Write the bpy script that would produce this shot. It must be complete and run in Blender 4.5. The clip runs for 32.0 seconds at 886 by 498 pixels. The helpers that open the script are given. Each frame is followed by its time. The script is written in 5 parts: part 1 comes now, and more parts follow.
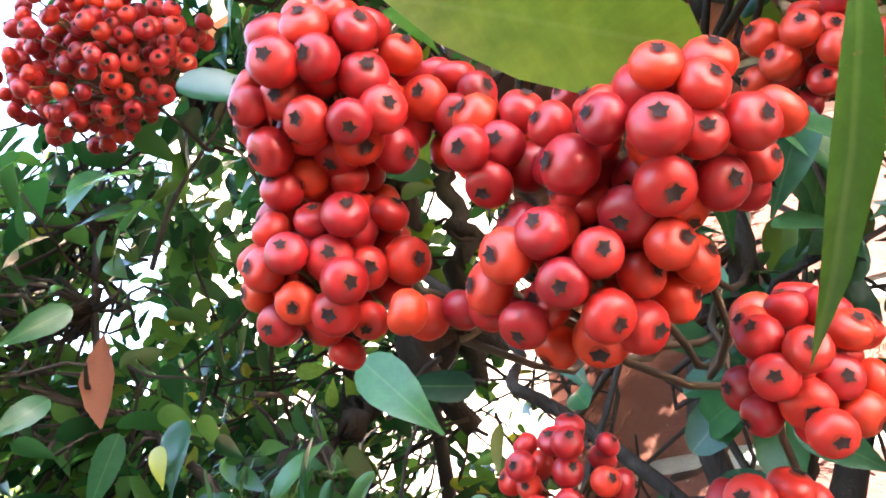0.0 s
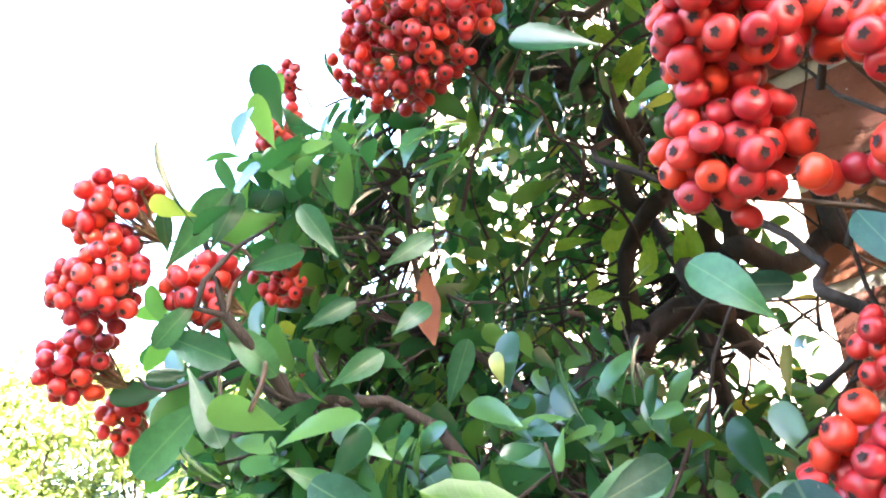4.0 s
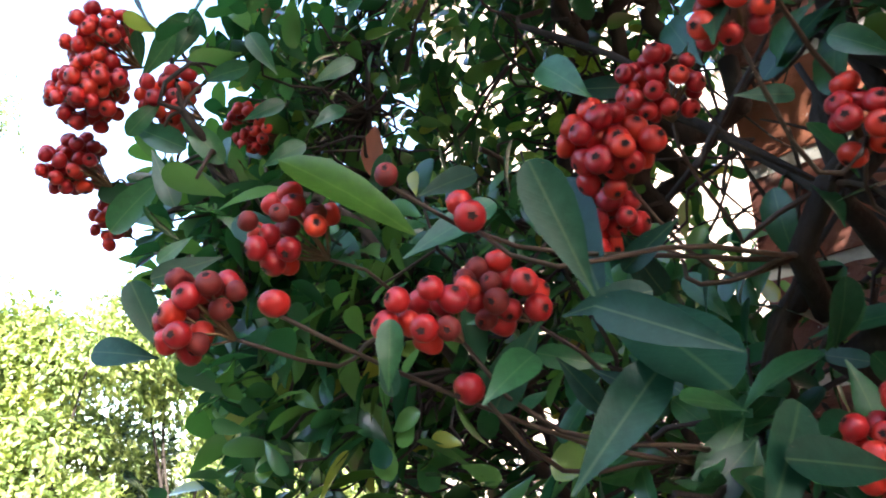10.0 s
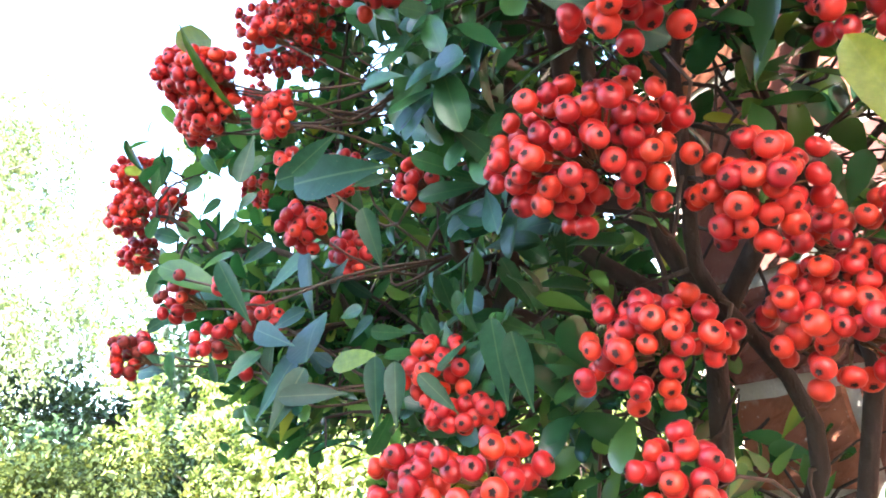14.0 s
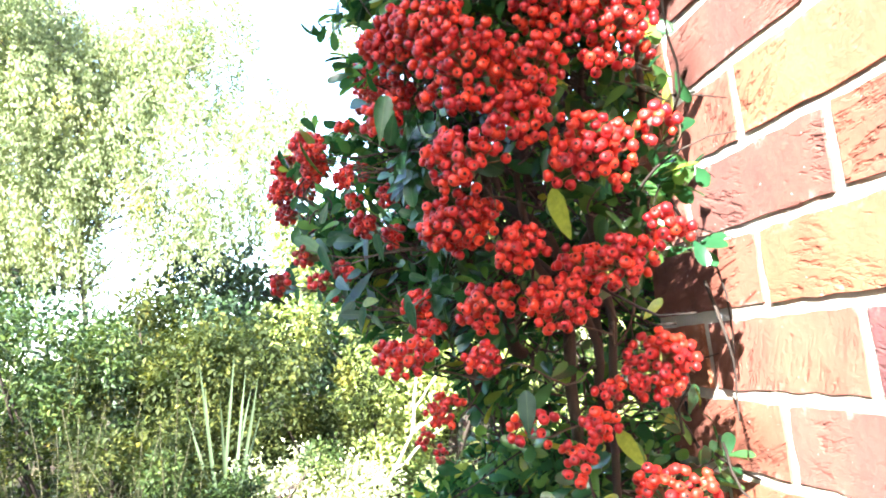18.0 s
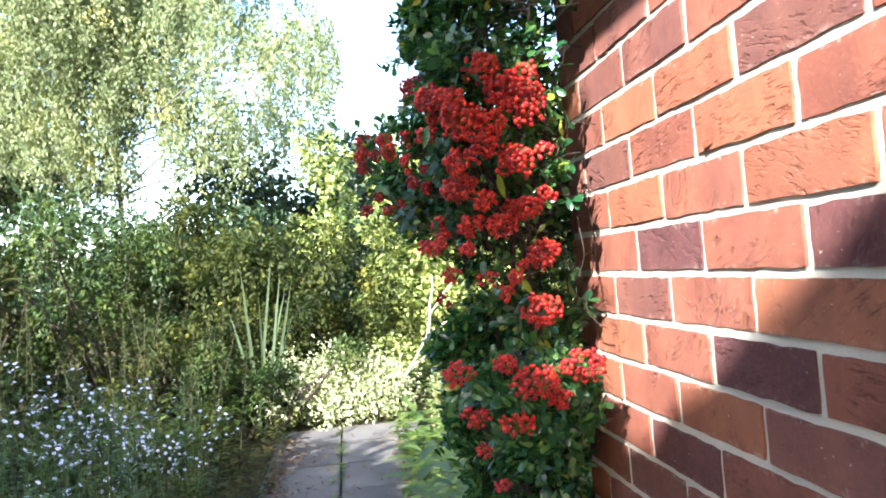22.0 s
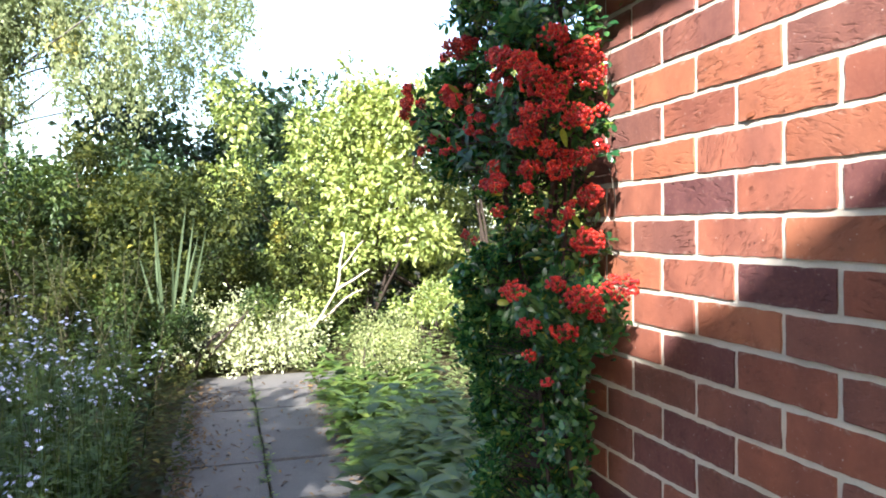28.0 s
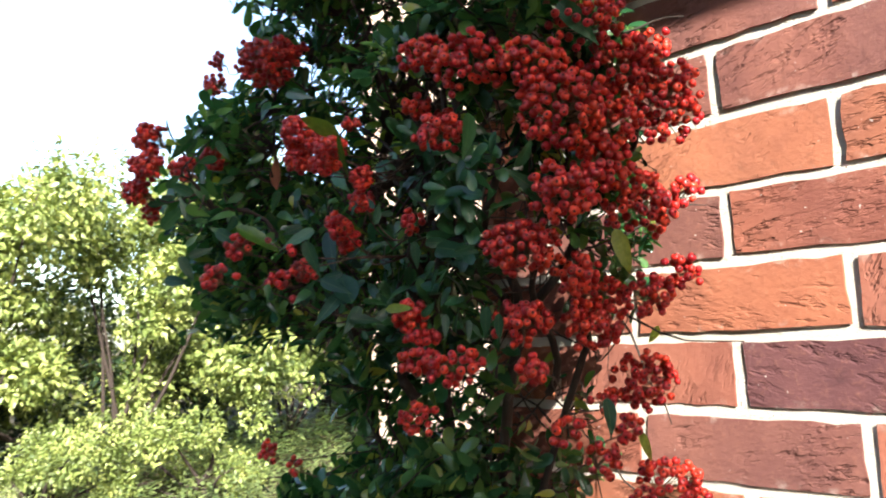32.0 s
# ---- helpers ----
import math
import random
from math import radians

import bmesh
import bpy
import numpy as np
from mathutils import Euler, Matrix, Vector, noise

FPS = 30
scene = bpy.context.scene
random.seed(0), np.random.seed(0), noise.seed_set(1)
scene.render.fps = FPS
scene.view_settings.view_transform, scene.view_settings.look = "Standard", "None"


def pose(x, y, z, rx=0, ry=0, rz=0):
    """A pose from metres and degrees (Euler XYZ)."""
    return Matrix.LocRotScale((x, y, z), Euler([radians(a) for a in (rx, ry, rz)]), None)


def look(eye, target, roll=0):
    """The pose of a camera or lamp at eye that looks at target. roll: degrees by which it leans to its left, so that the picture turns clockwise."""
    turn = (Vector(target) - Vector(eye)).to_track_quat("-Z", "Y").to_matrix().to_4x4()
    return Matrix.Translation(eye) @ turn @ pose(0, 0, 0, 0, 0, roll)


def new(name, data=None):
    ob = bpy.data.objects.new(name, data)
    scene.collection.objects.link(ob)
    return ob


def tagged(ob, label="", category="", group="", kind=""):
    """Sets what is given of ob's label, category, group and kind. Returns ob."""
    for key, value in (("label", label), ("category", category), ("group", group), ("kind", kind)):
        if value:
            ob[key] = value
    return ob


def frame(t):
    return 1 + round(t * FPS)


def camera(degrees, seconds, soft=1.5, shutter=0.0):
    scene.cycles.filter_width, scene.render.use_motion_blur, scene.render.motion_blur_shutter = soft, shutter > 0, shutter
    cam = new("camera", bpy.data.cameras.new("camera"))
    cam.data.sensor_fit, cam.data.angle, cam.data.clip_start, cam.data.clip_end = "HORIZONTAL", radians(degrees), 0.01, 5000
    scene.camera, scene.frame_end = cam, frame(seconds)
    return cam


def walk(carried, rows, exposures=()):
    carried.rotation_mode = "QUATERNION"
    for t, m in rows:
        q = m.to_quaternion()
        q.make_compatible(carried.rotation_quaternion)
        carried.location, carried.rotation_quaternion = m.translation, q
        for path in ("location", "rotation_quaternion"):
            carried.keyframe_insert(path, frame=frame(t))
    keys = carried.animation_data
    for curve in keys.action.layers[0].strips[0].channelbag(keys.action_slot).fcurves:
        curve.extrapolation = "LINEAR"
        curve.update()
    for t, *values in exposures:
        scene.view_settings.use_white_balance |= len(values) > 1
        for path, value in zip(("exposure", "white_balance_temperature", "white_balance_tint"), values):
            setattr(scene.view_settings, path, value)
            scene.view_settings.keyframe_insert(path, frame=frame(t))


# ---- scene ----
cam = camera(61.2, 32.0, 1.85, 0.28)
PATH = [
    (0, (0.194, -0.456, 1.733), (-0.714, 1.191, 2.413), -8.4),
    (0.5, (0.198, -0.459, 1.73), (-0.732, 1.182, 2.395), -7.8),
    (1, (0.199, -0.466, 1.723), (-0.801, 1.138, 2.376), -7.0),
    (1.5, (0.199, -0.477, 1.717), (-0.911, 1.055, 2.366), -6.5),
    (2, (0.198, -0.483, 1.711), (-0.996, 0.987, 2.353), -5.4),
    (2.5, (0.193, -0.485, 1.706), (-1.055, 0.947, 2.335), -4.7),
    (3, (0.19, -0.489, 1.705), (-1.11, 0.9, 2.32), -4.9),
    (3.5, (0.186, -0.493, 1.707), (-1.162, 0.853, 2.315), -6.0),
    (4, (0.186, -0.5, 1.713), (-1.195, 0.792, 2.363), -5.8),
    (4.5, (0.186, -0.498, 1.719), (-1.201, 0.746, 2.445), -6.2),
    (6.5, (0.162, -0.52, 1.716), (-1.164, 0.774, 2.468), -5.5),
    (7, (0.16, -0.513, 1.706), (-1.179, 0.795, 2.412), -4.6),
    (7.5, (0.172, -0.51, 1.696), (-1.172, 0.808, 2.369), -5.0),
    (8, (0.172, -0.512, 1.681), (-1.189, 0.809, 2.314), -3.5),
    (8.5, (0.177, -0.51, 1.663), (-1.2, 0.803, 2.281), -2.7),
    (9, (0.196, -0.511, 1.648), (-1.206, 0.787, 2.241), -1.8),
    (9.5, (0.216, -0.509, 1.638), (-1.214, 0.766, 2.212), -1.9),
    (10, (0.245, -0.494, 1.63), (-1.214, 0.754, 2.191), -3.1),
    (10.5, (0.271, -0.481, 1.626), (-1.222, 0.737, 2.159), -5.6),
    (11, (0.302, -0.464, 1.623), (-1.262, 0.677, 2.125), -6.0),
    (11.5, (0.338, -0.443, 1.622), (-1.28, 0.634, 2.095), -7.6),
    (12, (0.379, -0.427, 1.622), (-1.313, 0.547, 2.057), -9.0),
    (12.5, (0.403, -0.42, 1.613), (-1.314, 0.485, 2.096), -9.4),
    (13, (0.429, -0.417, 1.608), (-1.319, 0.423, 2.098), -9.5),
    (13.5, (0.457, -0.405, 1.605), (-1.327, 0.364, 2.083), -10.8),
    (15.5, (0.519, -0.406, 1.596), (-1.309, 0.233, 2.097), -8.4),
    (16, (0.549, -0.382, 1.607), (-1.266, 0.341, 2.031), -7.0),
    (16.5, (0.622, -0.359, 1.593), (-1.267, 0.182, 1.966), -6.3),
    (17, (0.678, -0.355, 1.584), (-1.261, -0.008, 1.926), -6.6),
    (17.5, (0.73, -0.366, 1.585), (-1.223, -0.063, 1.887), -6.2),
    (18, (0.821, -0.378, 1.589), (-1.133, -0.051, 1.858), -6.0),
    (18.5, (0.889, -0.357, 1.574), (-1.086, -0.149, 1.808), -4.5),
    (19, (0.958, -0.349, 1.562), (-1.031, -0.302, 1.765), -4.5),
    (19.5, (1.021, -0.375, 1.549), (-0.969, -0.253, 1.707), -4.5),
    (20, (1.108, -0.41, 1.553), (-0.872, -0.146, 1.649), -5.5),
    (20.5, (1.171, -0.4, 1.555), (-0.817, -0.188, 1.616), -5.2),
    (21, (1.269, -0.424, 1.569), (-0.723, -0.253, 1.629), -5.0),
    (21.5, (1.378, -0.466, 1.57), (-0.608, -0.24, 1.641), -4.7),
    (22, (1.492, -0.469, 1.556), (-0.49, -0.205, 1.601), -4.4),
    (22.5, (1.591, -0.468, 1.53), (-0.406, -0.367, 1.541), -3.9),
    (23, (1.708, -0.508, 1.51), (-0.286, -0.364, 1.469), -5.9),
    (23.5, (1.818, -0.506, 1.516), (-0.172, -0.323, 1.429), -6.5),
    (24, (1.918, -0.455, 1.522), (-0.081, -0.413, 1.452), -5.5),
    (24.5, (2.014, -0.428, 1.513), (0.016, -0.47, 1.428), -5.4),
    (25, (2.064, -0.436, 1.501), (0.069, -0.54, 1.407), -4.7),
    (25.5, (2.088, -0.475, 1.494), (0.092, -0.572, 1.418), -3.4),
    (26, (2.04, -0.577, 1.489), (0.043, -0.52, 1.397), -1.7),
    (26.5, (1.955, -0.69, 1.501), (-0.006, -0.309, 1.407), -1.9),
    (28.5, (1.493, -0.901, 1.51), (-0.38, -0.198, 1.486), 0.6),
    (29, (1.326, -0.971, 1.535), (-0.376, 0.078, 1.58), 1.1),
    (29.5, (1.223, -0.962, 1.545), (-0.411, 0.191, 1.601), 0.8),
    (30, (1.158, -0.913, 1.556), (-0.455, 0.267, 1.622), 0.8),
    (30.5, (1.079, -0.845, 1.573), (-0.58, 0.27, 1.645), 1.0),
    (31, (0.916, -0.819, 1.591), (-0.731, 0.312, 1.685), -1.5),
    (31.5, (0.772, -0.807, 1.601), (-0.768, 0.461, 1.749), -2.1),
    (32, (0.668, -0.741, 1.616), (-0.738, 0.666, 1.829), -2.8),
]
walk(cam, [(t, look(eye, target, roll)) for t, eye, target, roll in PATH], exposures=[(0, 4.62, 6500, 10), (2, 4.98, 6450, 10), (4, 5.0, 6400, 10), (6.5, 3.74, 6300, 10), (7, 3.59, 6250, 10), (9, 3.29, 6100, 10), (10, 3.24, 6050, 10), (12, 4.36, 6000, 10), (13.5, 4.32, 6000, 10), (15.5, 4.06, 6100, 10), (17, 4.01, 6150, 10), (20, 3.09, 6150, 10), (23, 2.66, 6100, 10), (26, 2.66, 6100, 10), (28.5, 2.38, 6350, 10), (32, 2.20, 6450, 10)])

# ---- light: a low autumn sun along the wall, clear pale sky ----
SUN = Vector((0.72, -0.42, 0.50)).normalized()
world = bpy.data.worlds.new("sky")
scene.world = world
world.use_nodes = True
wn = world.node_tree.nodes
sky = wn.new("ShaderNodeTexSky")
sky.sky_type = "NISHITA"
sky.sun_disc = False
sky.sun_elevation = math.asin(SUN.z)
sky.sun_rotation = math.atan2(SUN.x, SUN.y)
sky.dust_density = 1.5
sky.ozone_density = 1.0
sky.air_density = 1.0
wn["Background"].inputs["Strength"].default_value = 0.145
world.node_tree.links.new(sky.outputs[0], wn["Background"].inputs["Color"])
sun_data = bpy.data.lights.new("sun", "SUN")
sun_data.energy = 5.0
sun_data.angle = radians(0.55)
sun_data.color = (1.0, 0.96, 0.90)
sun = new("sun", sun_data)
sun.matrix_world = look((6, -4, 8), Vector((6, -4, 8)) - SUN)

# ---- materials ----
def material(name, rough=0.6, spec=0.4):
    m = bpy.data.materials.new(name)
    m.use_nodes = True
    nt = m.node_tree
    b = nt.nodes["Principled BSDF"]
    b.inputs["Roughness"].default_value = rough
    b.inputs["Specular IOR Level"].default_value = spec
    return m, nt, b


def ramp(nt, fac, stops):
    r = nt.nodes.new("ShaderNodeValToRGB")
    e = r.color_ramp.elements
    while len(e) < len(stops):
        e.new(0.5)
    for el, (p, c) in zip(e, stops):
        el.position, el.color = p, (*c, 1)
    nt.links.new(fac, r.inputs[0])
    return r.outputs[0]


def noise_tex(nt, scale, detail=4.0, rough=0.6, vector=None, stretch=None):
    n = nt.nodes.new("ShaderNodeTexNoise")
    n.inputs["Scale"].default_value, n.inputs["Detail"].default_value, n.inputs["Roughness"].default_value = scale, detail, rough
    if vector is None:
        vector = nt.nodes.new("ShaderNodeTexCoord").outputs["Object"]
    if stretch:
        mp = nt.nodes.new("ShaderNodeMapping")
        mp.inputs["Scale"].default_value = stretch
        nt.links.new(vector, mp.inputs[0])
        vector = mp.outputs[0]
    nt.links.new(vector, n.inputs["Vector"])
    return n.outputs["Fac"]


def mix(nt, fac, a, b, mode="MIX"):
    m = nt.nodes.new("ShaderNodeMix")
    m.data_type, m.blend_type = "RGBA", mode
    if isinstance(fac, (int, float)):
        m.inputs[0].default_value = fac
    else:
        nt.links.new(fac, m.inputs[0])
    for sock, v in ((m.inputs[6], a), (m.inputs[7], b)):
        if isinstance(v, tuple):
            sock.default_value = (*v, 1)
        else:
            nt.links.new(v, sock)
    return m.outputs[2]


def bump(nt, b, height, strength, dist):
    n = nt.nodes.new("ShaderNodeBump")
    n.inputs["Strength"].default_value, n.inputs["Distance"].default_value = strength, dist
    nt.links.new(height, n.inputs["Height"])
    nt.links.new(n.outputs[0], b.inputs["Normal"])


def leaf_material(name, dark, mid, light, rough=0.4, glow=0.35, rare=None, spec=0.5, clump=0.0):
    """Leaf blade: tint by leaf and by bough, mottling along it, some light shining through."""
    m, nt, b = material(name, rough, spec)
    geo = nt.nodes.new("ShaderNodeNewGeometry")
    stops = [(0.0, dark), (0.5, mid), (0.9, light)]
    if rare:
        stops += [(0.965, light), (0.985, rare)]
    tint = geo.outputs["Random Per Island"]
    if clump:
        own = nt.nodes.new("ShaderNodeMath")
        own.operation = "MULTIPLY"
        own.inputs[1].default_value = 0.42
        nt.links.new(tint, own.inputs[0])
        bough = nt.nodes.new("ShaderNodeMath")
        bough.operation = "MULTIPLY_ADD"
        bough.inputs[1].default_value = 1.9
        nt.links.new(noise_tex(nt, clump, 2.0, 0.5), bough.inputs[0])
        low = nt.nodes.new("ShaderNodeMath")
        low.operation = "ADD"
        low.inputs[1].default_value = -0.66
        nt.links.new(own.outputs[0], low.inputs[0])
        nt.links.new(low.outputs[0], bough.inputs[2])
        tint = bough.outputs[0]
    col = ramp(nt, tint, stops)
    n = noise_tex(nt, 90.0)
    col = mix(nt, n, col, mix(nt, 0.5, col, (0.5, 0.55, 0.3), "MULTIPLY"))
    nt.links.new(col, b.inputs["Base Color"])
    t = nt.nodes.new("ShaderNodeBsdfTranslucent")
    nt.links.new(mix(nt, 1.0, col, (1.7, 1.75, 0.85), "MULTIPLY"), t.inputs["Color"])
    ms = nt.nodes.new("ShaderNodeMixShader")
    ms.inputs[0].default_value = glow
    nt.links.new(b.outputs[0], ms.inputs[1])
    nt.links.new(t.outputs[0], ms.inputs[2])
    nt.links.new(ms.outputs[0], nt.nodes["Material Output"].inputs["Surface"])
    return m


def brick_material(name, low, mid, high, crease):
    m, nt, b = material(name, 0.85, 0.25)
    info = nt.nodes.new("ShaderNodeObjectInfo")
    tc = nt.nodes.new("ShaderNodeTexCoord")
    add = nt.nodes.new("ShaderNodeVectorMath")
    add.operation = "MULTIPLY_ADD"
    add.inputs[1].default_value = (1, 1, 1)
    sc = nt.nodes.new("ShaderNodeVectorMath")
    sc.operation = "SCALE"
    sc.inputs[0].default_value = (37, 11, 53)
    nt.links.new(info.outputs["Random"], sc.inputs["Scale"])
    nt.links.new(tc.outputs["Object"], add.inputs[0])
    nt.links.new(sc.outputs[0], add.inputs[2])
    v = add.outputs[0]
    base = ramp(nt, info.outputs["Random"], [(0.0, low), (0.5, mid), (1.0, high)])
    big = noise_tex(nt, 14.0, 3, 0.6, v)
    fine = noise_tex(nt, 150.0, 6, 0.65, v)
    base = mix(nt, ramp(nt, big, [(0.35, (0, 0, 0)), (0.7, (1, 1, 1))]), base, mix(nt, 1.0, base, (0.74, 0.70, 0.74), "MULTIPLY"))
    base = mix(nt, ramp(nt, fine, [(0.52, (0, 0, 0)), (0.80, (0.28, 0.28, 0.28))]), base, (0.36, 0.155, 0.095))
    base = mix(nt, ramp(nt, noise_tex(nt, 33.0, 4, 0.7, v), [(0.60, (0, 0, 0)), (0.72, (0.5, 0.5, 0.5))]), base, mix(nt, 1.0, base, (0.5, 0.48, 0.5), "MULTIPLY"))
    ang = nt.nodes.new("ShaderNodeMath")
    ang.operation = "MULTIPLY_ADD"
    ang.inputs[1].default_value, ang.inputs[2].default_value = 1.5, -0.35
    nt.links.new(info.outputs["Random"], ang.inputs[0])
    turn = nt.nodes.new("ShaderNodeVectorRotate")
    turn.rotation_type = "Y_AXIS"
    nt.links.new(ang.outputs[0], turn.inputs["Angle"])
    nt.links.new(v, turn.inputs["Vector"])
    fold = noise_tex(nt, 24.0, 5.0, 0.62, turn.outputs[0], (0.7, 1.0, 1.5))
    gash = ramp(nt, fold, [(0.24, (0, 0, 0)), (0.36, (1, 1, 1))])
    fine_crease = ramp(nt, noise_tex(nt, 75.0, 4.0, 0.65, turn.outputs[0], (0.5, 1.0, 1.6)), [(0.26, (0.35, 0.35, 0.35)), (0.50, (1, 1, 1))])
    rugged = ramp(nt, noise_tex(nt, 11.0, 2, 0.5, v), [(0.42, (0, 0, 0)), (0.62, (1, 1, 1))])
    small = mix(nt, rugged, (1.0, 1.0, 1.0), fine_crease)
    crack = mix(nt, 1.0, gash, small, "MULTIPLY")
    edge = nt.nodes.new("ShaderNodeSeparateXYZ")
    nt.links.new(tc.outputs["Object"], edge.inputs[0])
    side = nt.nodes.new("ShaderNodeMath")
    side.operation = "ABSOLUTE"
    nt.links.new(edge.outputs["Z"], side.inputs[0])
    smear = mix(nt, 1.0, ramp(nt, side.outputs[0], [(0.024, (0, 0, 0)), (0.032, (1, 1, 1))]), ramp(nt, noise_tex(nt, 60.0, 4, 0.7, v), [(0.54, (0, 0, 0)), (0.74, (0.55, 0.55, 0.55))]), "MULTIPLY")
    band = noise_tex(nt, 9.0, 2, 0.5, v, (1.0, 1.0, 0.25))
    base = mix(nt, ramp(nt, band, [(0.40, (0, 0, 0)), (0.66, (0.65, 0.65, 0.65))]), base, mix(nt, 1.0, base, (0.66, 0.70, 0.82), "MULTIPLY"))
    fleck = ramp(nt, noise_tex(nt, 210.0, 2, 0.5, v), [(0.735, (0, 0, 0)), (0.77, (0.7, 0.7, 0.7))])
    base = mix(nt, fleck, base, (0.62, 0.56, 0.5))
    # The creases' shade is put into the colour as well as the bump.
    base = mix(nt, crack, mix(nt, 1.0, base, (0.72, 0.68, 0.68), "MULTIPLY"), base)
    base = mix(nt, smear, base, (0.50, 0.44, 0.37))
    nt.links.new(base, b.inputs["Base Color"])
    h = nt.nodes.new("ShaderNodeMath")
    h.operation = "MULTIPLY_ADD"
    h.inputs[1].default_value = crease
    nt.links.new(crack, h.inputs[0])
    f2 = nt.nodes.new("ShaderNodeMath")
    f2.operation = "MULTIPLY_ADD"
    f2.inputs[1].default_value = 0.35
    nt.links.new(fine, f2.inputs[0])
    nt.links.new(small, f2.inputs[2])
    nt.links.new(f2.outputs[0], h.inputs[2])
    bump(nt, b, h.outputs[0], 1.0, 0.0032)
    return m


M_BRICK = {
    "o": brick_material("orange_brick", (0.285, 0.100, 0.052), (0.318, 0.114, 0.058), (0.338, 0.132, 0.069), 0.8),
    "r": brick_material("red_brick", (0.22, 0.076, 0.047), (0.255, 0.088, 0.053), (0.29, 0.105, 0.063), 0.8),
    "b": brick_material("brown_red_brick", (0.17, 0.071, 0.053), (0.205, 0.081, 0.058), (0.235, 0.093, 0.064), 0.75),
    "p": brick_material("purple_brick", (0.115, 0.046, 0.044), (0.135, 0.052, 0.046), (0.16, 0.060, 0.050), 0.6),
}
M_MORTAR, nt, b = material("lime_mortar", 0.95, 0.1)
n = noise_tex(nt, 30.0)
n2 = noise_tex(nt, 400.0, 6, 0.7)
nt.links.new(mix(nt, n2, mix(nt, n, (0.34, 0.30, 0.24), (0.50, 0.45, 0.37)), (0.62, 0.57, 0.49)), b.inputs["Base Color"])
bump(nt, b, n2, 0.8, 0.004)

M_LEAF = leaf_material("firethorn_leaf", (0.013, 0.055, 0.026), (0.034, 0.112, 0.043), (0.105, 0.21, 0.055), 0.22, 0.32, (0.31, 0.32, 0.06), 0.6)


def veined_leaf(name, dark, light, rough, glow, spec=0.34):
    """A single blade seen close: pale midrib, faint side veins, blotches; x runs along the blade, y across it."""
    m, nt, b = material(name, rough, spec)
    info = nt.nodes.new("ShaderNodeObjectInfo")
    tc = nt.nodes.new("ShaderNodeTexCoord")
    sep = nt.nodes.new("ShaderNodeSeparateXYZ")
    nt.links.new(tc.outputs["Object"], sep.inputs[0])
    across = nt.nodes.new("ShaderNodeMath")
    across.operation = "ABSOLUTE"
    nt.links.new(sep.outputs["Y"], across.inputs[0])
    rib = ramp(nt, across.outputs[0], [(0.004, (0.8, 0.8, 0.8)), (0.012, (0, 0, 0))])
    slant = nt.nodes.new("ShaderNodeMath")
    slant.operation = "MULTIPLY_ADD"
    slant.inputs[1].default_value = -1.1
    nt.links.new(across.outputs[0], slant.inputs[0])
    nt.links.new(sep.outputs["X"], slant.inputs[2])
    saw = nt.nodes.new("ShaderNodeMath")
    saw.operation = "PINGPONG"
    saw.inputs[1].default_value = 0.035
    nt.links.new(slant.outputs[0], saw.inputs[0])
    veins = ramp(nt, saw.outputs[0], [(0.0, (0.10, 0.10, 0.10)), (0.012, (0, 0, 0))])
    col = ramp(nt, info.outputs["Random"], [(0.0, dark), (1.0, light)])
    blot = noise_tex(nt, 7.0, 5, 0.65)
    col = mix(nt, ramp(nt, blot, [(0.35, (0, 0, 0)), (0.75, (1, 1, 1))]), col, mix(nt, 1.0, col, (0.6, 0.68, 0.6), "MULTIPLY"))
    col = mix(nt, veins, col, mix(nt, 1.0, col, (1.5, 1.4, 1.3), "MULTIPLY"))
    col = mix(nt, rib, col, mix(nt, 0.13, col, (0.30, 0.36, 0.14)))
    scar = ramp(nt, noise_tex(nt, 23.0, 3, 0.6), [(0.70, (0, 0, 0)), (0.76, (0.8, 0.8, 0.8))])
    col = mix(nt, scar, col, (0.16, 0.10, 0.05))
    nt.links.new(col, b.inputs["Base Color"])
    bump(nt, b, mix(nt, 0.5, veins, blot), 0.05, 0.02)
    t = nt.nodes.new("ShaderNodeBsdfTranslucent")
    nt.links.new(mix(nt, 1.0, col, (1.7, 1.75, 0.85), "MULTIPLY"), t.inputs["Color"])
    ms = nt.nodes.new("ShaderNodeMixShader")
    ms.inputs[0].default_value = glow
    nt.links.new(b.outputs[0], ms.inputs[1])
    nt.links.new(t.outputs[0], ms.inputs[2])
    nt.links.new(ms.outputs[0], nt.nodes["Material Output"].inputs["Surface"])
    return m


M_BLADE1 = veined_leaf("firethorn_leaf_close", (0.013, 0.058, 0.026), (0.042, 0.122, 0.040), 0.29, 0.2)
# Same close leaf made darker: its shade is put into the colour.
M_BLADE2 = veined_leaf("firethorn_leaf_shade_tinted", (0.008, 0.034, 0.020), (0.018, 0.060, 0.030), 0.36, 0.1, 0.2)
M_DEAD, nt, b = material("dry_brown_leaf", 0.7, 0.3)
nt.links.new(mix(nt, noise_tex(nt, 120.0), (0.10, 0.026, 0.010), (0.18, 0.06, 0.026)), b.inputs["Base Color"])
# Yellow-green blade brightened: light from behind is partly put into the colour.
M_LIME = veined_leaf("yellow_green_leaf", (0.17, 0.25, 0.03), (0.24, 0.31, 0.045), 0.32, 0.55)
# Brightened leaf: the sunlit look is put into its colour.
M_SUN_TINTED = veined_leaf("sun_tinted_leaf", (0.15, 0.27, 0.045), (0.27, 0.40, 0.09), 0.3, 0.55)
M_GREENBLADE = veined_leaf("olive_green_leaf", (0.045, 0.105, 0.014), (0.075, 0.15, 0.02), 0.28, 0.3)
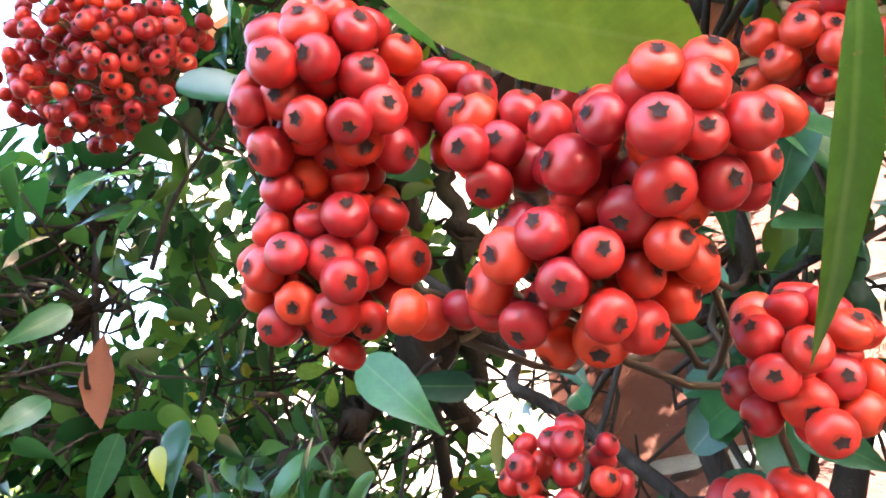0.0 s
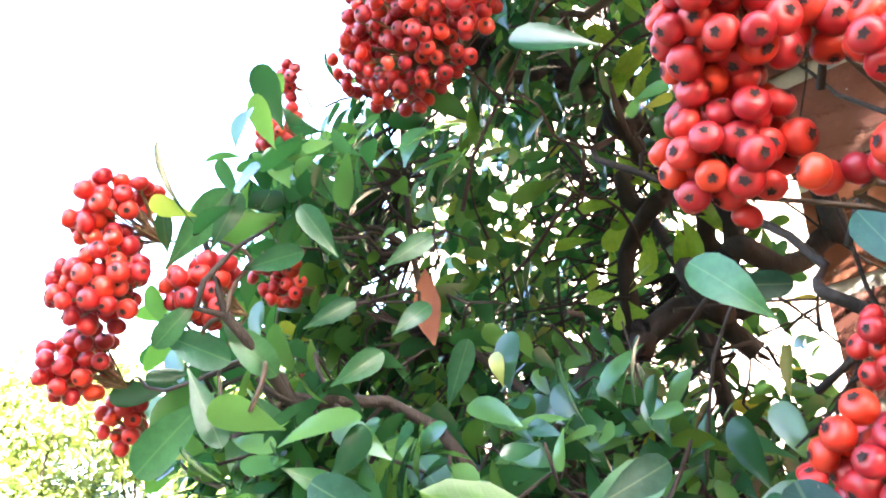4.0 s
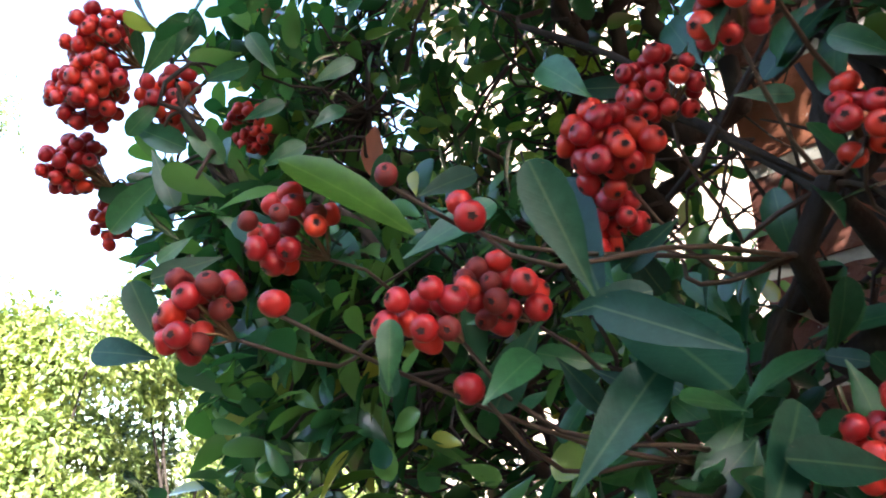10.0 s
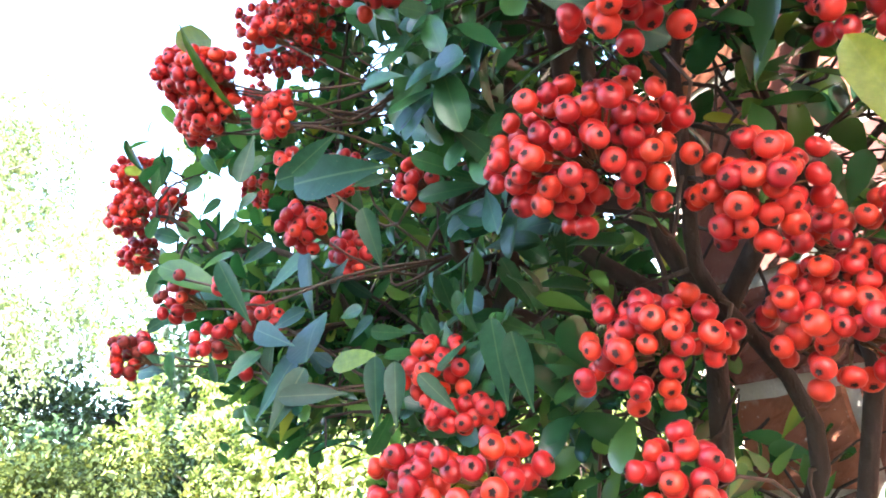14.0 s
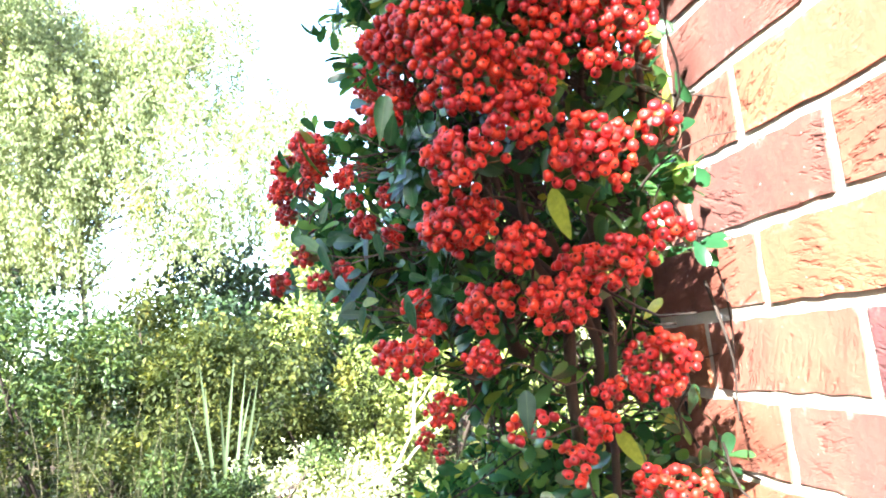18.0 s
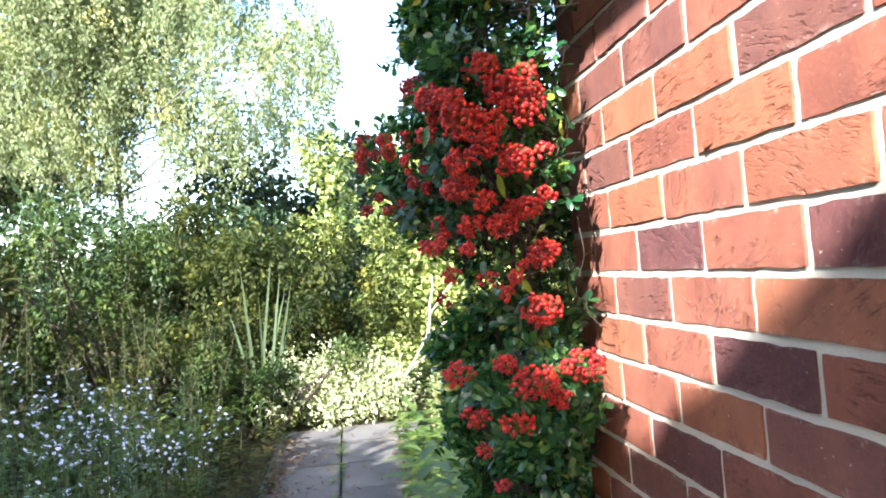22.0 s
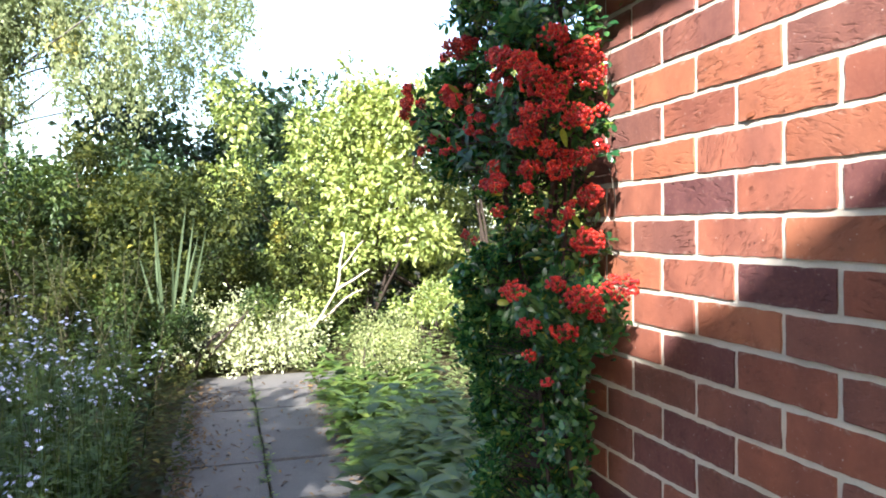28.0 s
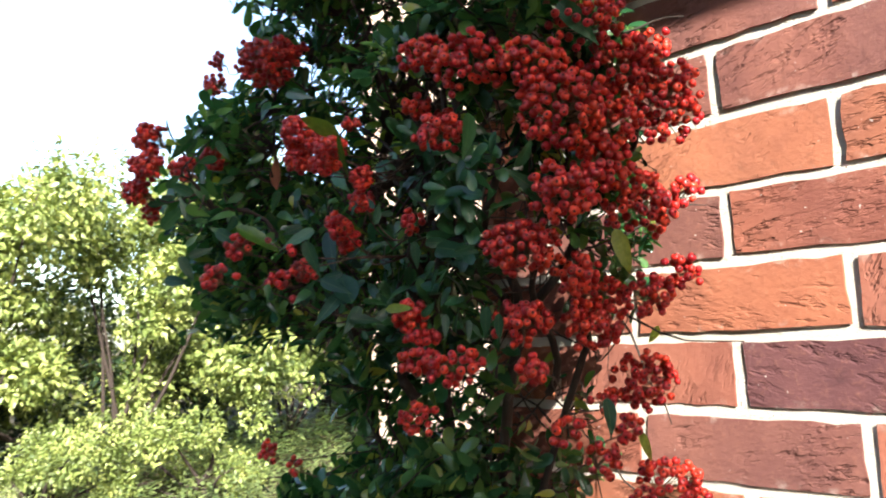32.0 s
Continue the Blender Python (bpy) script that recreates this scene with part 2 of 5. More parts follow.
M_BARK, nt, b = material("shrub_bark", 0.9, 0.2)
n = noise_tex(nt, 60.0, 6, 0.7, None, (1, 1, 0.3))
nt.links.new(mix(nt, n, (0.018, 0.014, 0.012), (0.055, 0.04, 0.031)), b.inputs["Base Color"])
bump(nt, b, n, 0.8, 0.006)
M_PEDICEL, nt, b = material("berry_pedicel", 0.6, 0.3)
nt.links.new(mix(nt, noise_tex(nt, 200.0), (0.11, 0.09, 0.035), (0.19, 0.08, 0.045)), b.inputs["Base Color"])
M_STALK, nt, b = material("berry_stalk", 0.6, 0.3)
nt.links.new(mix(nt, noise_tex(nt, 200.0), (0.035, 0.03, 0.016), (0.075, 0.036, 0.024)), b.inputs["Base Color"])


def berry_material():
    m, nt, b = material("ripe_berry", 0.40, 0.42)
    geo = nt.nodes.new("ShaderNodeNewGeometry")
    info = nt.nodes.new("ShaderNodeObjectInfo")
    s = nt.nodes.new("ShaderNodeMath")
    s.operation = "ADD"
    nt.links.new(geo.outputs["Random Per Island"], s.inputs[0])
    nt.links.new(info.outputs["Random"], s.inputs[1])
    fr = nt.nodes.new("ShaderNodeMath")
    fr.operation = "FRACT"
    nt.links.new(s.outputs[0], fr.inputs[0])
    col = ramp(nt, fr.outputs[0], [(0.0, (0.27, 0.007, 0.012)), (0.5, (0.40, 0.014, 0.012)), (1.0, (0.54, 0.038, 0.012))])
    spots = ramp(nt, noise_tex(nt, 500.0, 3), [(0.68, (0, 0, 0)), (0.74, (0.6, 0.6, 0.6))])
    nt.links.new(mix(nt, spots, col, (0.16, 0.03, 0.02)), b.inputs["Base Color"])
    b.inputs["Subsurface Weight"].default_value = 0.06
    b.inputs["Subsurface Radius"].default_value = (0.004, 0.001, 0.0005)
    return m


M_BERRY = berry_material()
M_CALYX, nt, b = material("dried_calyx", 0.9, 0.2)
nt.links.new(mix(nt, noise_tex(nt, 700.0), (0.008, 0.005, 0.006), (0.05, 0.025, 0.022)), b.inputs["Base Color"])
M_DIMPLE, nt, b = material("berry_dimple", 0.6, 0.3)
nt.links.new(mix(nt, noise_tex(nt, 900.0), (0.16, 0.014, 0.009), (0.42, 0.034, 0.014)), b.inputs["Base Color"])
M_WITHER, nt, b = material("withered_berry", 0.6, 0.3)
nt.links.new(mix(nt, noise_tex(nt, 300.0), (0.05, 0.014, 0.012), (0.27, 0.024, 0.018)), b.inputs["Base Color"])

M_SLAB, nt, b = material("worn_paving_slab", 0.9, 0.25)
info = nt.nodes.new("ShaderNodeObjectInfo")
n = noise_tex(nt, 5.0, 6, 0.65)
n2 = noise_tex(nt, 180.0, 5, 0.7)
c = mix(nt, n, (0.05, 0.047, 0.046), (0.135, 0.127, 0.12))
c = mix(nt, info.outputs["Random"], c, mix(nt, 1.0, c, (0.75, 0.75, 0.78), "MULTIPLY"))
nt.links.new(mix(nt, ramp(nt, n2, [(0.5, (0, 0, 0)), (0.8, (0.6, 0.6, 0.6))]), c, (0.42, 0.39, 0.35)), b.inputs["Base Color"])
bump(nt, b, n2, 0.6, 0.004)
M_SOIL, nt, b = material("garden_soil", 0.98, 0.1)
n = noise_tex(nt, 9.0, 8, 0.7)
nt.links.new(mix(nt, n, (0.03, 0.022, 0.014), (0.10, 0.085, 0.045)), b.inputs["Base Color"])
bump(nt, b, n, 1.0, 0.05)
M_LITTER = leaf_material("fallen_leaves", (0.05, 0.03, 0.016), (0.11, 0.062, 0.03), (0.20, 0.12, 0.05), 0.8, 0.1)
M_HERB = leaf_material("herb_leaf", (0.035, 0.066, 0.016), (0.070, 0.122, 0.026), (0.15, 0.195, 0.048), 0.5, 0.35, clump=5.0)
# Brighter leaf copies: full sun is put into these shrub and herb colours.
M_SUNSHRUB = leaf_material("sun_brightened_shrub_leaf", (0.045, 0.072, 0.020), (0.20, 0.25, 0.068), (0.45, 0.48, 0.16), 0.45, 0.2, clump=3.4)
M_SUNHERB = leaf_material("sun_brightened_herb_leaf", (0.05, 0.085, 0.03), (0.13, 0.175, 0.06), (0.27, 0.31, 0.12), 0.5, 0.25, clump=5.0)
# Leaf colour dimmed: shade is put into it rather than cast.
M_LEAFY = leaf_material("broad_yellow_green_leaf", (0.026, 0.038, 0.010), (0.058, 0.072, 0.016), (0.13, 0.132, 0.03), 0.5, 0.3, clump=3.0)
M_SILVER = leaf_material("variegated_leaf", (0.22, 0.25, 0.13), (0.40, 0.43, 0.25), (0.58, 0.58, 0.41), 0.5, 0.25)
M_PALE = leaf_material("pale_clipped_leaf", (0.15, 0.18, 0.07), (0.23, 0.26, 0.11), (0.34, 0.35, 0.18), 0.5, 0.25)
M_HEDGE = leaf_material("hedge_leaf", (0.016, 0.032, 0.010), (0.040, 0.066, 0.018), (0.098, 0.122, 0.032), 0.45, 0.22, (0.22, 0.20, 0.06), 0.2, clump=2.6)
# Next two hedge tones dimmed: partial shade is put into the leaf colours.
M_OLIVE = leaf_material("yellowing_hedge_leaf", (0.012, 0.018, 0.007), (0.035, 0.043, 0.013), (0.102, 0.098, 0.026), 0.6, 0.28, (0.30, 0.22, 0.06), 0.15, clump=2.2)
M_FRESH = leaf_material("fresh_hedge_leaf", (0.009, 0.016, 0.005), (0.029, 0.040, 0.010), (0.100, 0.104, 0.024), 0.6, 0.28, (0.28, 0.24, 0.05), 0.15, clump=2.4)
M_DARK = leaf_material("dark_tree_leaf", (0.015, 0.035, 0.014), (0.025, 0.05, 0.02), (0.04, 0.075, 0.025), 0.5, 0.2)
M_BIRCH = leaf_material("birch_leaf", (0.095, 0.12, 0.062), (0.17, 0.20, 0.11), (0.29, 0.31, 0.18), 0.7, 0.3, (0.45, 0.40, 0.15), 0.15, clump=1.4)
M_BLADE = leaf_material("sword_leaf", (0.035, 0.055, 0.030), (0.055, 0.08, 0.044), (0.085, 0.11, 0.06), 0.7, 0.12, spec=0.12)
M_PETAL, nt, b = material("aster_petal", 0.7, 0.2)
geo = nt.nodes.new("ShaderNodeNewGeometry")
nt.links.new(ramp(nt, geo.outputs["Random Per Island"], [(0, (0.44, 0.45, 0.58)), (1, (0.64, 0.65, 0.74))]), b.inputs["Base Color"])
M_PALEBARK, nt, b = material("pale_bark", 0.85, 0.2)
n = noise_tex(nt, 25.0, 5)
nt.links.new(mix(nt, n, (0.20, 0.17, 0.125), (0.42, 0.37, 0.30)), b.inputs["Base Color"])
bump(nt, b, n, 0.6, 0.01)
M_GREYBARK, nt, b = material("grey_bark", 0.9, 0.2)
n = noise_tex(nt, 12.0, 5)
nt.links.new(mix(nt, n, (0.045, 0.04, 0.034), (0.15, 0.14, 0.12)), b.inputs["Base Color"])
bump(nt, b, n, 0.6, 0.02)
M_BOARD, nt, b = material("painted_board", 0.7, 0.3)
nt.links.new(mix(nt, noise_tex(nt, 4.0, 4, 0.6, None, (0.3, 1, 6)), (0.60, 0.42, 0.31), (0.70, 0.52, 0.40)), b.inputs["Base Color"])
M_ROOF, nt, b = material("roof_tile", 0.9, 0.2)
nt.links.new(mix(nt, noise_tex(nt, 8.0), (0.14, 0.07, 0.05), (0.26, 0.13, 0.09)), b.inputs["Base Color"])
M_TIMBER, nt, b = material("dark_timber", 0.7, 0.3)
nt.links.new(mix(nt, noise_tex(nt, 10.0, 4, 0.6, None, (0.2, 1, 4)), (0.05, 0.035, 0.03), (0.10, 0.07, 0.055)), b.inputs["Base Color"])
M_TRIM, nt, b = material("white_paint", 0.5, 0.4)
nt.links.new(mix(nt, noise_tex(nt, 20.0), (0.74, 0.74, 0.72), (0.82, 0.82, 0.80)), b.inputs["Base Color"])
M_BLUE, nt, b = material("blue_window_glass", 0.08, 0.6)
b.inputs["Base Color"].default_value = (0.10, 0.22, 0.45, 1)

# ---- building helpers ----
rng = np.random.default_rng(7)


def mesh_of(name, verts, faces, mats, index=None, smooth=True):
    me = bpy.data.meshes.new(name)
    me.from_pydata(verts if isinstance(verts, list) else verts.tolist(), [], faces if isinstance(faces, list) else faces.tolist())
    for m in mats:
        me.materials.append(m)
    if index is not None:
        me.polygons.foreach_set("material_index", np.asarray(index, dtype=np.int32))
    if smooth:
        me.polygons.foreach_set("use_smooth", np.ones(len(me.polygons), dtype=bool))
    me.update()
    return me


def part(name, me, parent, label="", kind="", place=None):
    ob = new(name, me)
    ob.parent = parent
    if place is not None:
        ob.matrix_basis = place
    return tagged(ob, label, "", "", kind)


def thing(name, label, category, group="", kind="", place=(0, 0, 0)):
    ob = new(name)
    ob.location = place
    ob.empty_display_size = 0.05
    return tagged(ob, label, category, group, kind)


def unit(v):
    return v / np.maximum(np.linalg.norm(v, axis=-1, keepdims=True), 1e-9)


STATION = {
    "spoon": ((0, 0.07), (0.1, 0.16), (0.26, 0.46), (0.46, 0.82), (0.66, 1.0), (0.82, 0.96), (0.93, 0.70), (0.985, 0.36), (1.0, 0.06)),
    "oval": ((0.0, 0.06), (0.22, 0.62), (0.5, 0.95), (0.75, 1.0), (0.92, 0.6), (1.0, 0.0)),
    "lance": ((0.0, 0.05), (0.2, 0.7), (0.45, 1.0), (0.75, 0.6), (1.0, 0.0)),
    "simple": ((0.0, 0.0), (0.5, 1.0), (1.0, 0.0)),
    "strap": ((0.0, 0.7), (0.25, 1.0), (0.5, 0.95), (0.75, 0.7), (1.0, 0.0)),
}


def leaves_geo(P, D, N, L, W, shape="simple", fold=0.25, curl=0.15):
    """Many leaf blades at once: base P, way D, face N, length L, width W. Folded along the midrib and curled."""
    P, D = np.asarray(P, float), unit(np.asarray(D, float))
    n = len(P)
    S = unit(np.cross(D, np.asarray(N, float)))
    U = np.cross(S, D)
    L, W = np.broadcast_to(L, n)[:, None], np.broadcast_to(W, n)[:, None]
    curl = np.broadcast_to(curl, n)[:, None] * (0.5 + rng.random((n, 1)))
    st = STATION[shape]
    rows = []
    for s, w in st:
        mid = P + D * L * s - U * L * curl * s * s
        rows += [mid, mid + S * W * 0.5 * w + U * W * fold * w, mid - S * W * 0.5 * w + U * W * fold * w]
    V = np.stack(rows, 1).reshape(-1, 3)
    k = 3 * len(st)
    quads = []
    for i in range(len(st) - 1):
        a, c = 3 * i, 3 * i + 3
        quads += [(a, c, c + 1, a + 1), (a, a + 2, c + 2, c)]
    Q = (np.array(quads)[None] + (np.arange(n) * k)[:, None, None]).reshape(-1, 4)
    return V, Q


def leaf_cloud(name, P, D, N, L, W, mat, shape="simple", fold=0.25, curl=0.15):
    V, Q = leaves_geo(P, D, N, L, W, shape, fold, curl)
    me = bpy.data.meshes.new(name)
    me.vertices.add(len(V))
    me.vertices.foreach_set("co", V.ravel())
    me.loops.add(Q.size)
    me.loops.foreach_set("vertex_index", Q.ravel().astype(np.int32))
    me.polygons.add(len(Q))
    me.polygons.foreach_set("loop_start", np.arange(0, Q.size, 4, dtype=np.int32))
    me.polygons.foreach_set("use_smooth", np.ones(len(Q), dtype=bool))
    me.materials.append(mat)
    me.update(calc_edges=True)
    me.validate()
    return me


def tube(points, radii, sides=7):
    """Vertices and faces of a tapered limb along points."""
    P = np.asarray(points, float)
    T = unit(np.gradient(P, axis=0))
    ref = np.array((0.31, 0.77, 0.55))
    A = unit(np.cross(T, ref))
    B = np.cross(T, A)
    ang = np.arange(sides) * 2 * np.pi / sides
    R = np.asarray(radii, float)[:, None, None]
    ring = P[:, None] + R * (np.cos(ang)[None, :, None] * A[:, None] + np.sin(ang)[None, :, None] * B[:, None])
    V = ring.reshape(-1, 3).tolist() + [P[0].tolist(), P[-1].tolist()]
    n = len(P)
    F = [(i * sides + j, i * sides + (j + 1) % sides, (i + 1) * sides + (j + 1) % sides, (i + 1) * sides + j) for i in range(n - 1) for j in range(sides)]
    F += [(n * sides, (j + 1) % sides, j) for j in range(sides)]
    F += [(n * sides + 1, (n - 1) * sides + j, (n - 1) * sides + (j + 1) % sides) for j in range(sides)]
    return V, F


def joined(pieces):
    V, F = [], []
    for v, f in pieces:
        o = len(V)
        V += v
        F += [tuple(i + o for i in q) for q in f]
    return V, F


def wander(a, b, steps, amount, sag=0.0):
    """A crooked way from a to b."""
    a, b = np.asarray(a, float), np.asarray(b, float)
    t = np.linspace(0, 1, steps)[:, None]
    off = sum(np.sin(k * np.pi * t) * rng.normal(0, amount * 0.9 / k, (1, 3)) for k in (1, 2, 3))
    P = a + (b - a) * t + off
    P[:, 2] -= sag * np.sin(np.pi * t[:, 0])
    return P


def box(name, lo, hi, mat, bevel=0.0):
    bm = bmesh.new()
    bmesh.ops.create_cube(bm, size=1)
    for v in bm.verts:
        v.co = Vector([l + (h - l) * (c + 0.5) for l, h, c in zip(lo, hi, v.co)])
    if bevel:
        bmesh.ops.bevel(bm, geom=bm.edges[:], offset=bevel, segments=2, affect="EDGES")
    me = bpy.data.meshes.new(name)
    bm.to_mesh(me)
    bm.free()
    me.materials.append(mat)
    return me


# ---- ground ----
def ground_sheet():
    xs = np.concatenate([[-900, -300, -120, -60], np.linspace(-30, 12, 90), [30, 120, 900]])
    ys = np.concatenate([[-900, -200, -60], np.linspace(-20, 14, 76), [40, 200, 900]])
    X, Y = np.meshgrid(xs, ys, indexing="ij")
    Z = -0.03 + 0.02 * np.sin(X * 1.7 + Y) * np.sin(Y * 2.3 - X * 0.6)
    V = np.stack([X, Y, Z], -1).reshape(-1, 3)
    w = len(ys)
    F = [(i * w + j, (i + 1) * w + j, (i + 1) * w + j + 1, i * w + j + 1) for i in range(len(xs) - 1) for j in range(w - 1)]
    return tagged(new("ground", mesh_of("ground", V, F, [M_SOIL])), "dark bare garden soil under the plants", "ground", kind="structure")


ground_sheet()

# ---- the brick wall ----
ROW, HALF, JOINT = 0.075, 0.1125, 0.010
BASE = 1.52 - 20 * ROW          # underside of the lowest visible course
TOP_ROWS, WALL_END = 34, 3.6
KNOWN = {  # courses counted from the one with the purple brick, colours from the corner on
    7: "brrbb", 6: "brbbr", 5: "bbrbr", 4: "obbrbr", 3: "roobrr", 2: "bbroror", 1: "rororbr", 0: "borprprbr"[1:], -1: "rbrorbr", -2: "rorprobr",
    -3: "orobrpb", -4: "brprbpr", -5: "rbbrprb", -6: "obprbbr",
}
def brick_mesh(k, length, letter):
    """Hand-made brick: uneven front, ragged arrises, sides running back into the mortar."""
    half = length < 0.15
    key = f"brick_{k}_{'half' if half else 'full'}_{letter}"
    me = bpy.data.meshes.get(key)
    if me is not None:
        return me
    r = random.Random(k * 7 + half)
    nx, nz = (6, 5) if half else (11, 5)
    wide = 0.1005 if half else 0.2130
    V, F = [], []
    for i in range(nx):
        for j in range(nz):
            x, z = (i / (nx - 1) - 0.5) * wide, (j / (nz - 1) - 0.5) * 0.0638
            border = i in (0, nx - 1) or j in (0, nz - 1)
            q = noise.noise(Vector((x * 26 + k * 9, z * 26, k * 3.1)))
            y = -0.05 + 0.0006 * q + (0.0008 * r.random() ** 3 if border else 0.0)
            if border:
                x += r.uniform(-0.0014, 0.0014)
                z += r.uniform(-0.0014, 0.0014)
                if i in (0, nx - 1) and j in (0, nz - 1):
                    x *= 1 - r.uniform(0.0, 0.010)
                    z *= 1 - r.uniform(0.0, 0.04)
            else:
                x += r.uniform(-0.002, 0.002)
                z += r.uniform(-0.002, 0.002)
            V.append((x, y, z))
    F = [(i * nz + j, (i + 1) * nz + j, (i + 1) * nz + j + 1, i * nz + j + 1) for i in range(nx - 1) for j in range(nz - 1)]
    loop = [i * nz for i in range(nx)] + [(nx - 1) * nz + j for j in range(1, nz)] + [i * nz + nz - 1 for i in range(nx - 2, -1, -1)] + [j for j in range(nz - 2, 0, -1)]
    o = len(V)
    m = len(loop)
    V += [V[q] for q in loop] + [(V[q][0] * 1.004, 0.05, V[q][2] * 1.01) for q in loop]
    F += [(o + (a + 1) % m, o + a, o + m + a, o + m + (a + 1) % m) for a in range(m)]
    F.append(tuple(o + m + a for a in range(m)))
    me = mesh_of(key, V, F, [M_BRICK[letter]])
    me.polygons.foreach_set("use_smooth", np.arange(len(F)) < (nx - 1) * (nz - 1))
    return me


house = thing("house_wall", "red brick house wall with pale mortar, half in shade", "wall", kind="structure")
part("mortar", box("mortar", (0.006, 0.0014, -0.1), (WALL_END, 0.22, BASE + TOP_ROWS * ROW), M_MORTAR), house, "pale sandy mortar bed")
far_bricks = []
pick = random.Random(3)
for row in range(TOP_ROWS):
    z = BASE + row * ROW
    rel = row - 20
    odd = rel % 2 == 0
    x, i = 0.0, 0
    while x < WALL_END:
        length = HALF if (odd and i == 0) else 2 * HALF
        word = KNOWN.get(rel, "")
        letter = word[i] if i < len(word) else pick.choice("rrrbbopr" if rel > -2 else "rrbbbppr")
        me = brick_mesh(pick.randrange(8), length, letter)
        tilt = pick.uniform(-0.5, 0.5)
        place = pose(x + length / 2, 0.05 + pick.uniform(-0.0032, -0.0008), z + ROW / 2 + pick.uniform(-0.001, 0.001), 0, tilt, pick.uniform(-0.3, 0.3))
        if x < 2.0 and -11 <= rel <= 9:
            part("brick", me, house, place=place)
        else:
            far_bricks.append((me, place))
        x += length
        i += 1
V, F, I, smooth_far = [], [], [], []
rest_mats = list(M_BRICK.values())
for me, place in far_bricks:
    o = len(V)
    V += [tuple(place @ v.co) for v in me.vertices]
    F += [tuple(i + o for i in p.vertices) for p in me.polygons]
    smooth_far += [p.use_smooth for p in me.polygons]
    I += [rest_mats.index(me.materials[0])] * len(me.polygons)
brickwork = mesh_of("brickwork", V, F, rest_mats, I)
brickwork.polygons.foreach_set("use_smooth", smooth_far)
part("brickwork", brickwork, house, kind="stuff")
# the return wall round the corner, eaves board and soffit
part("return_wall", box("return_wall", (0.008, 0.222, -0.1), (0.22, 5.0, BASE + TOP_ROWS * ROW), M_BRICK["b"]), house)
part("soffit", box("soffit", (-0.4, -0.52, BASE + TOP_ROWS * ROW), (WALL_END, 5.0, BASE + TOP_ROWS * ROW + 0.03), M_TIMBER), house, "dark timber soffit")
part("roof", box("roof", (-0.44, -0.57, BASE + TOP_ROWS * ROW + 0.032), (WALL_END, 5.2, BASE + TOP_ROWS * ROW + 0.2), M_ROOF), house)

# ---- the paved path ----
path = thing("garden_path", "worn grey concrete slab path with weeds in its joints", "path", kind="structure")
SLAB = []
for k in range(4):
    me = box(f"slab_{k}", (-0.36, -0.297, -0.05), (0.36, 0.297, 0.0), M_SLAB, 0.006)
    for v in me.vertices:
        v.co.z += 0.004 * noise.noise(v.co * 3 + Vector((k * 5, 0, 0)))
    SLAB.append(me)
for i in range(12):
    for j, y in enumerate((-0.915, -0.305)):
        part("slab", SLAB[(i + j) % 4], path, place=pose(2.24 - 0.735 * i, y, 0.004 + 0.004 * ((i * 7 + j * 3) % 3), random.uniform(-0.5, 0.5), random.uniform(-0.5, 0.5), random.uniform(-0.8, 0.8)))
for i in range(2):
    for j in range(1):
        part("slab", SLAB[(i + j) % 4], path, place=pose(-5.3 - 0.62 * i, 0.4 + 0.735 * j, 0.006, 0, 0, 90 + random.uniform(-2, 2)))


# ---- plants of the garden ----
def blob_leaves(centres, radii, count, size, aspect=0.5, up=0.4, spread=1.0, fill=0.35):
    """Leaf places over lumpy crowns: mostly near the skin, some inside."""
    C, R = np.asarray(centres, float), np.asarray(radii, float)
    if R.ndim == 1:
        R = np.repeat(R[:, None], 3, 1)
    w = (R[:, 0] * R[:, 1] + R[:, 0] * R[:, 2]) ** 1.0
    k = rng.choice(len(C), count, p=w / w.sum())
    d = unit(rng.normal(size=(count, 3)))
    r = np.where(rng.random(count) < fill, rng.random(count) ** 0.5, 1 - 0.18 * rng.random(count) + 0.16 * rng.normal(size=count))
    P = C[k] + d * R[k] * r[:, None]
    D = unit(d * 0.7 + rng.normal(size=(count, 3)) * 0.6 * spread + np.array((0, 0, -0.15)))
    N = unit(d * 0.5 + np.array((0, 0, up)) + rng.normal(size=(count, 3)) * 0.45)
    L = size * (0.6 + 0.8 * rng.random(count))
    keep = P[:, 2] > 0.01
    return P[keep], D[keep], N[keep], L[keep], (L * aspect)[keep]


def lumps(centre, radius, n, spread, flat=1.0):
    c = np.array(centre, float) + rng.normal(size=(n, 3)) * np.array(spread)
    return c, radius * (0.6 + 0.7 * rng.random(n))


def shrub(name, label, base, centres, radii, count, size, mat, aspect=0.5, bark=None, shape="simple", stems=6, stem_r=0.015, category="shrub"):
    t = thing(name, label, category, place=base, group={"tall_shrub": "tall sunny shrubs", "hedge_shrub": "hedge shrubs", "low_shrub": "low bushes", "backing_shrub": "backing shrubs"}.get(name, ""))
    inv = -np.array(base, float)
    C = np.asarray(centres) + inv
    for _ in range(stems):
        c = C[rng.integers(len(C))]
        P = wander(rng.normal(0, 0.08, 3) * (1, 1, 0), c, 7, 0.05)
        part("stem", mesh_of("stem", *tube(P, np.linspace(stem_r, stem_r * 0.3, 7), 6), [bark or M_BARK]), t)
    part("foliage", leaf_cloud("foliage", *blob_leaves(C, radii, count, size, aspect, 0.9), mat, shape), t, kind="stuff")
    return t


# silver-leaved mound at the path's bend
c, r = lumps((-6.4, -0.65, 0.42), 0.3, 16, (0.25, 0.42, 0.13))
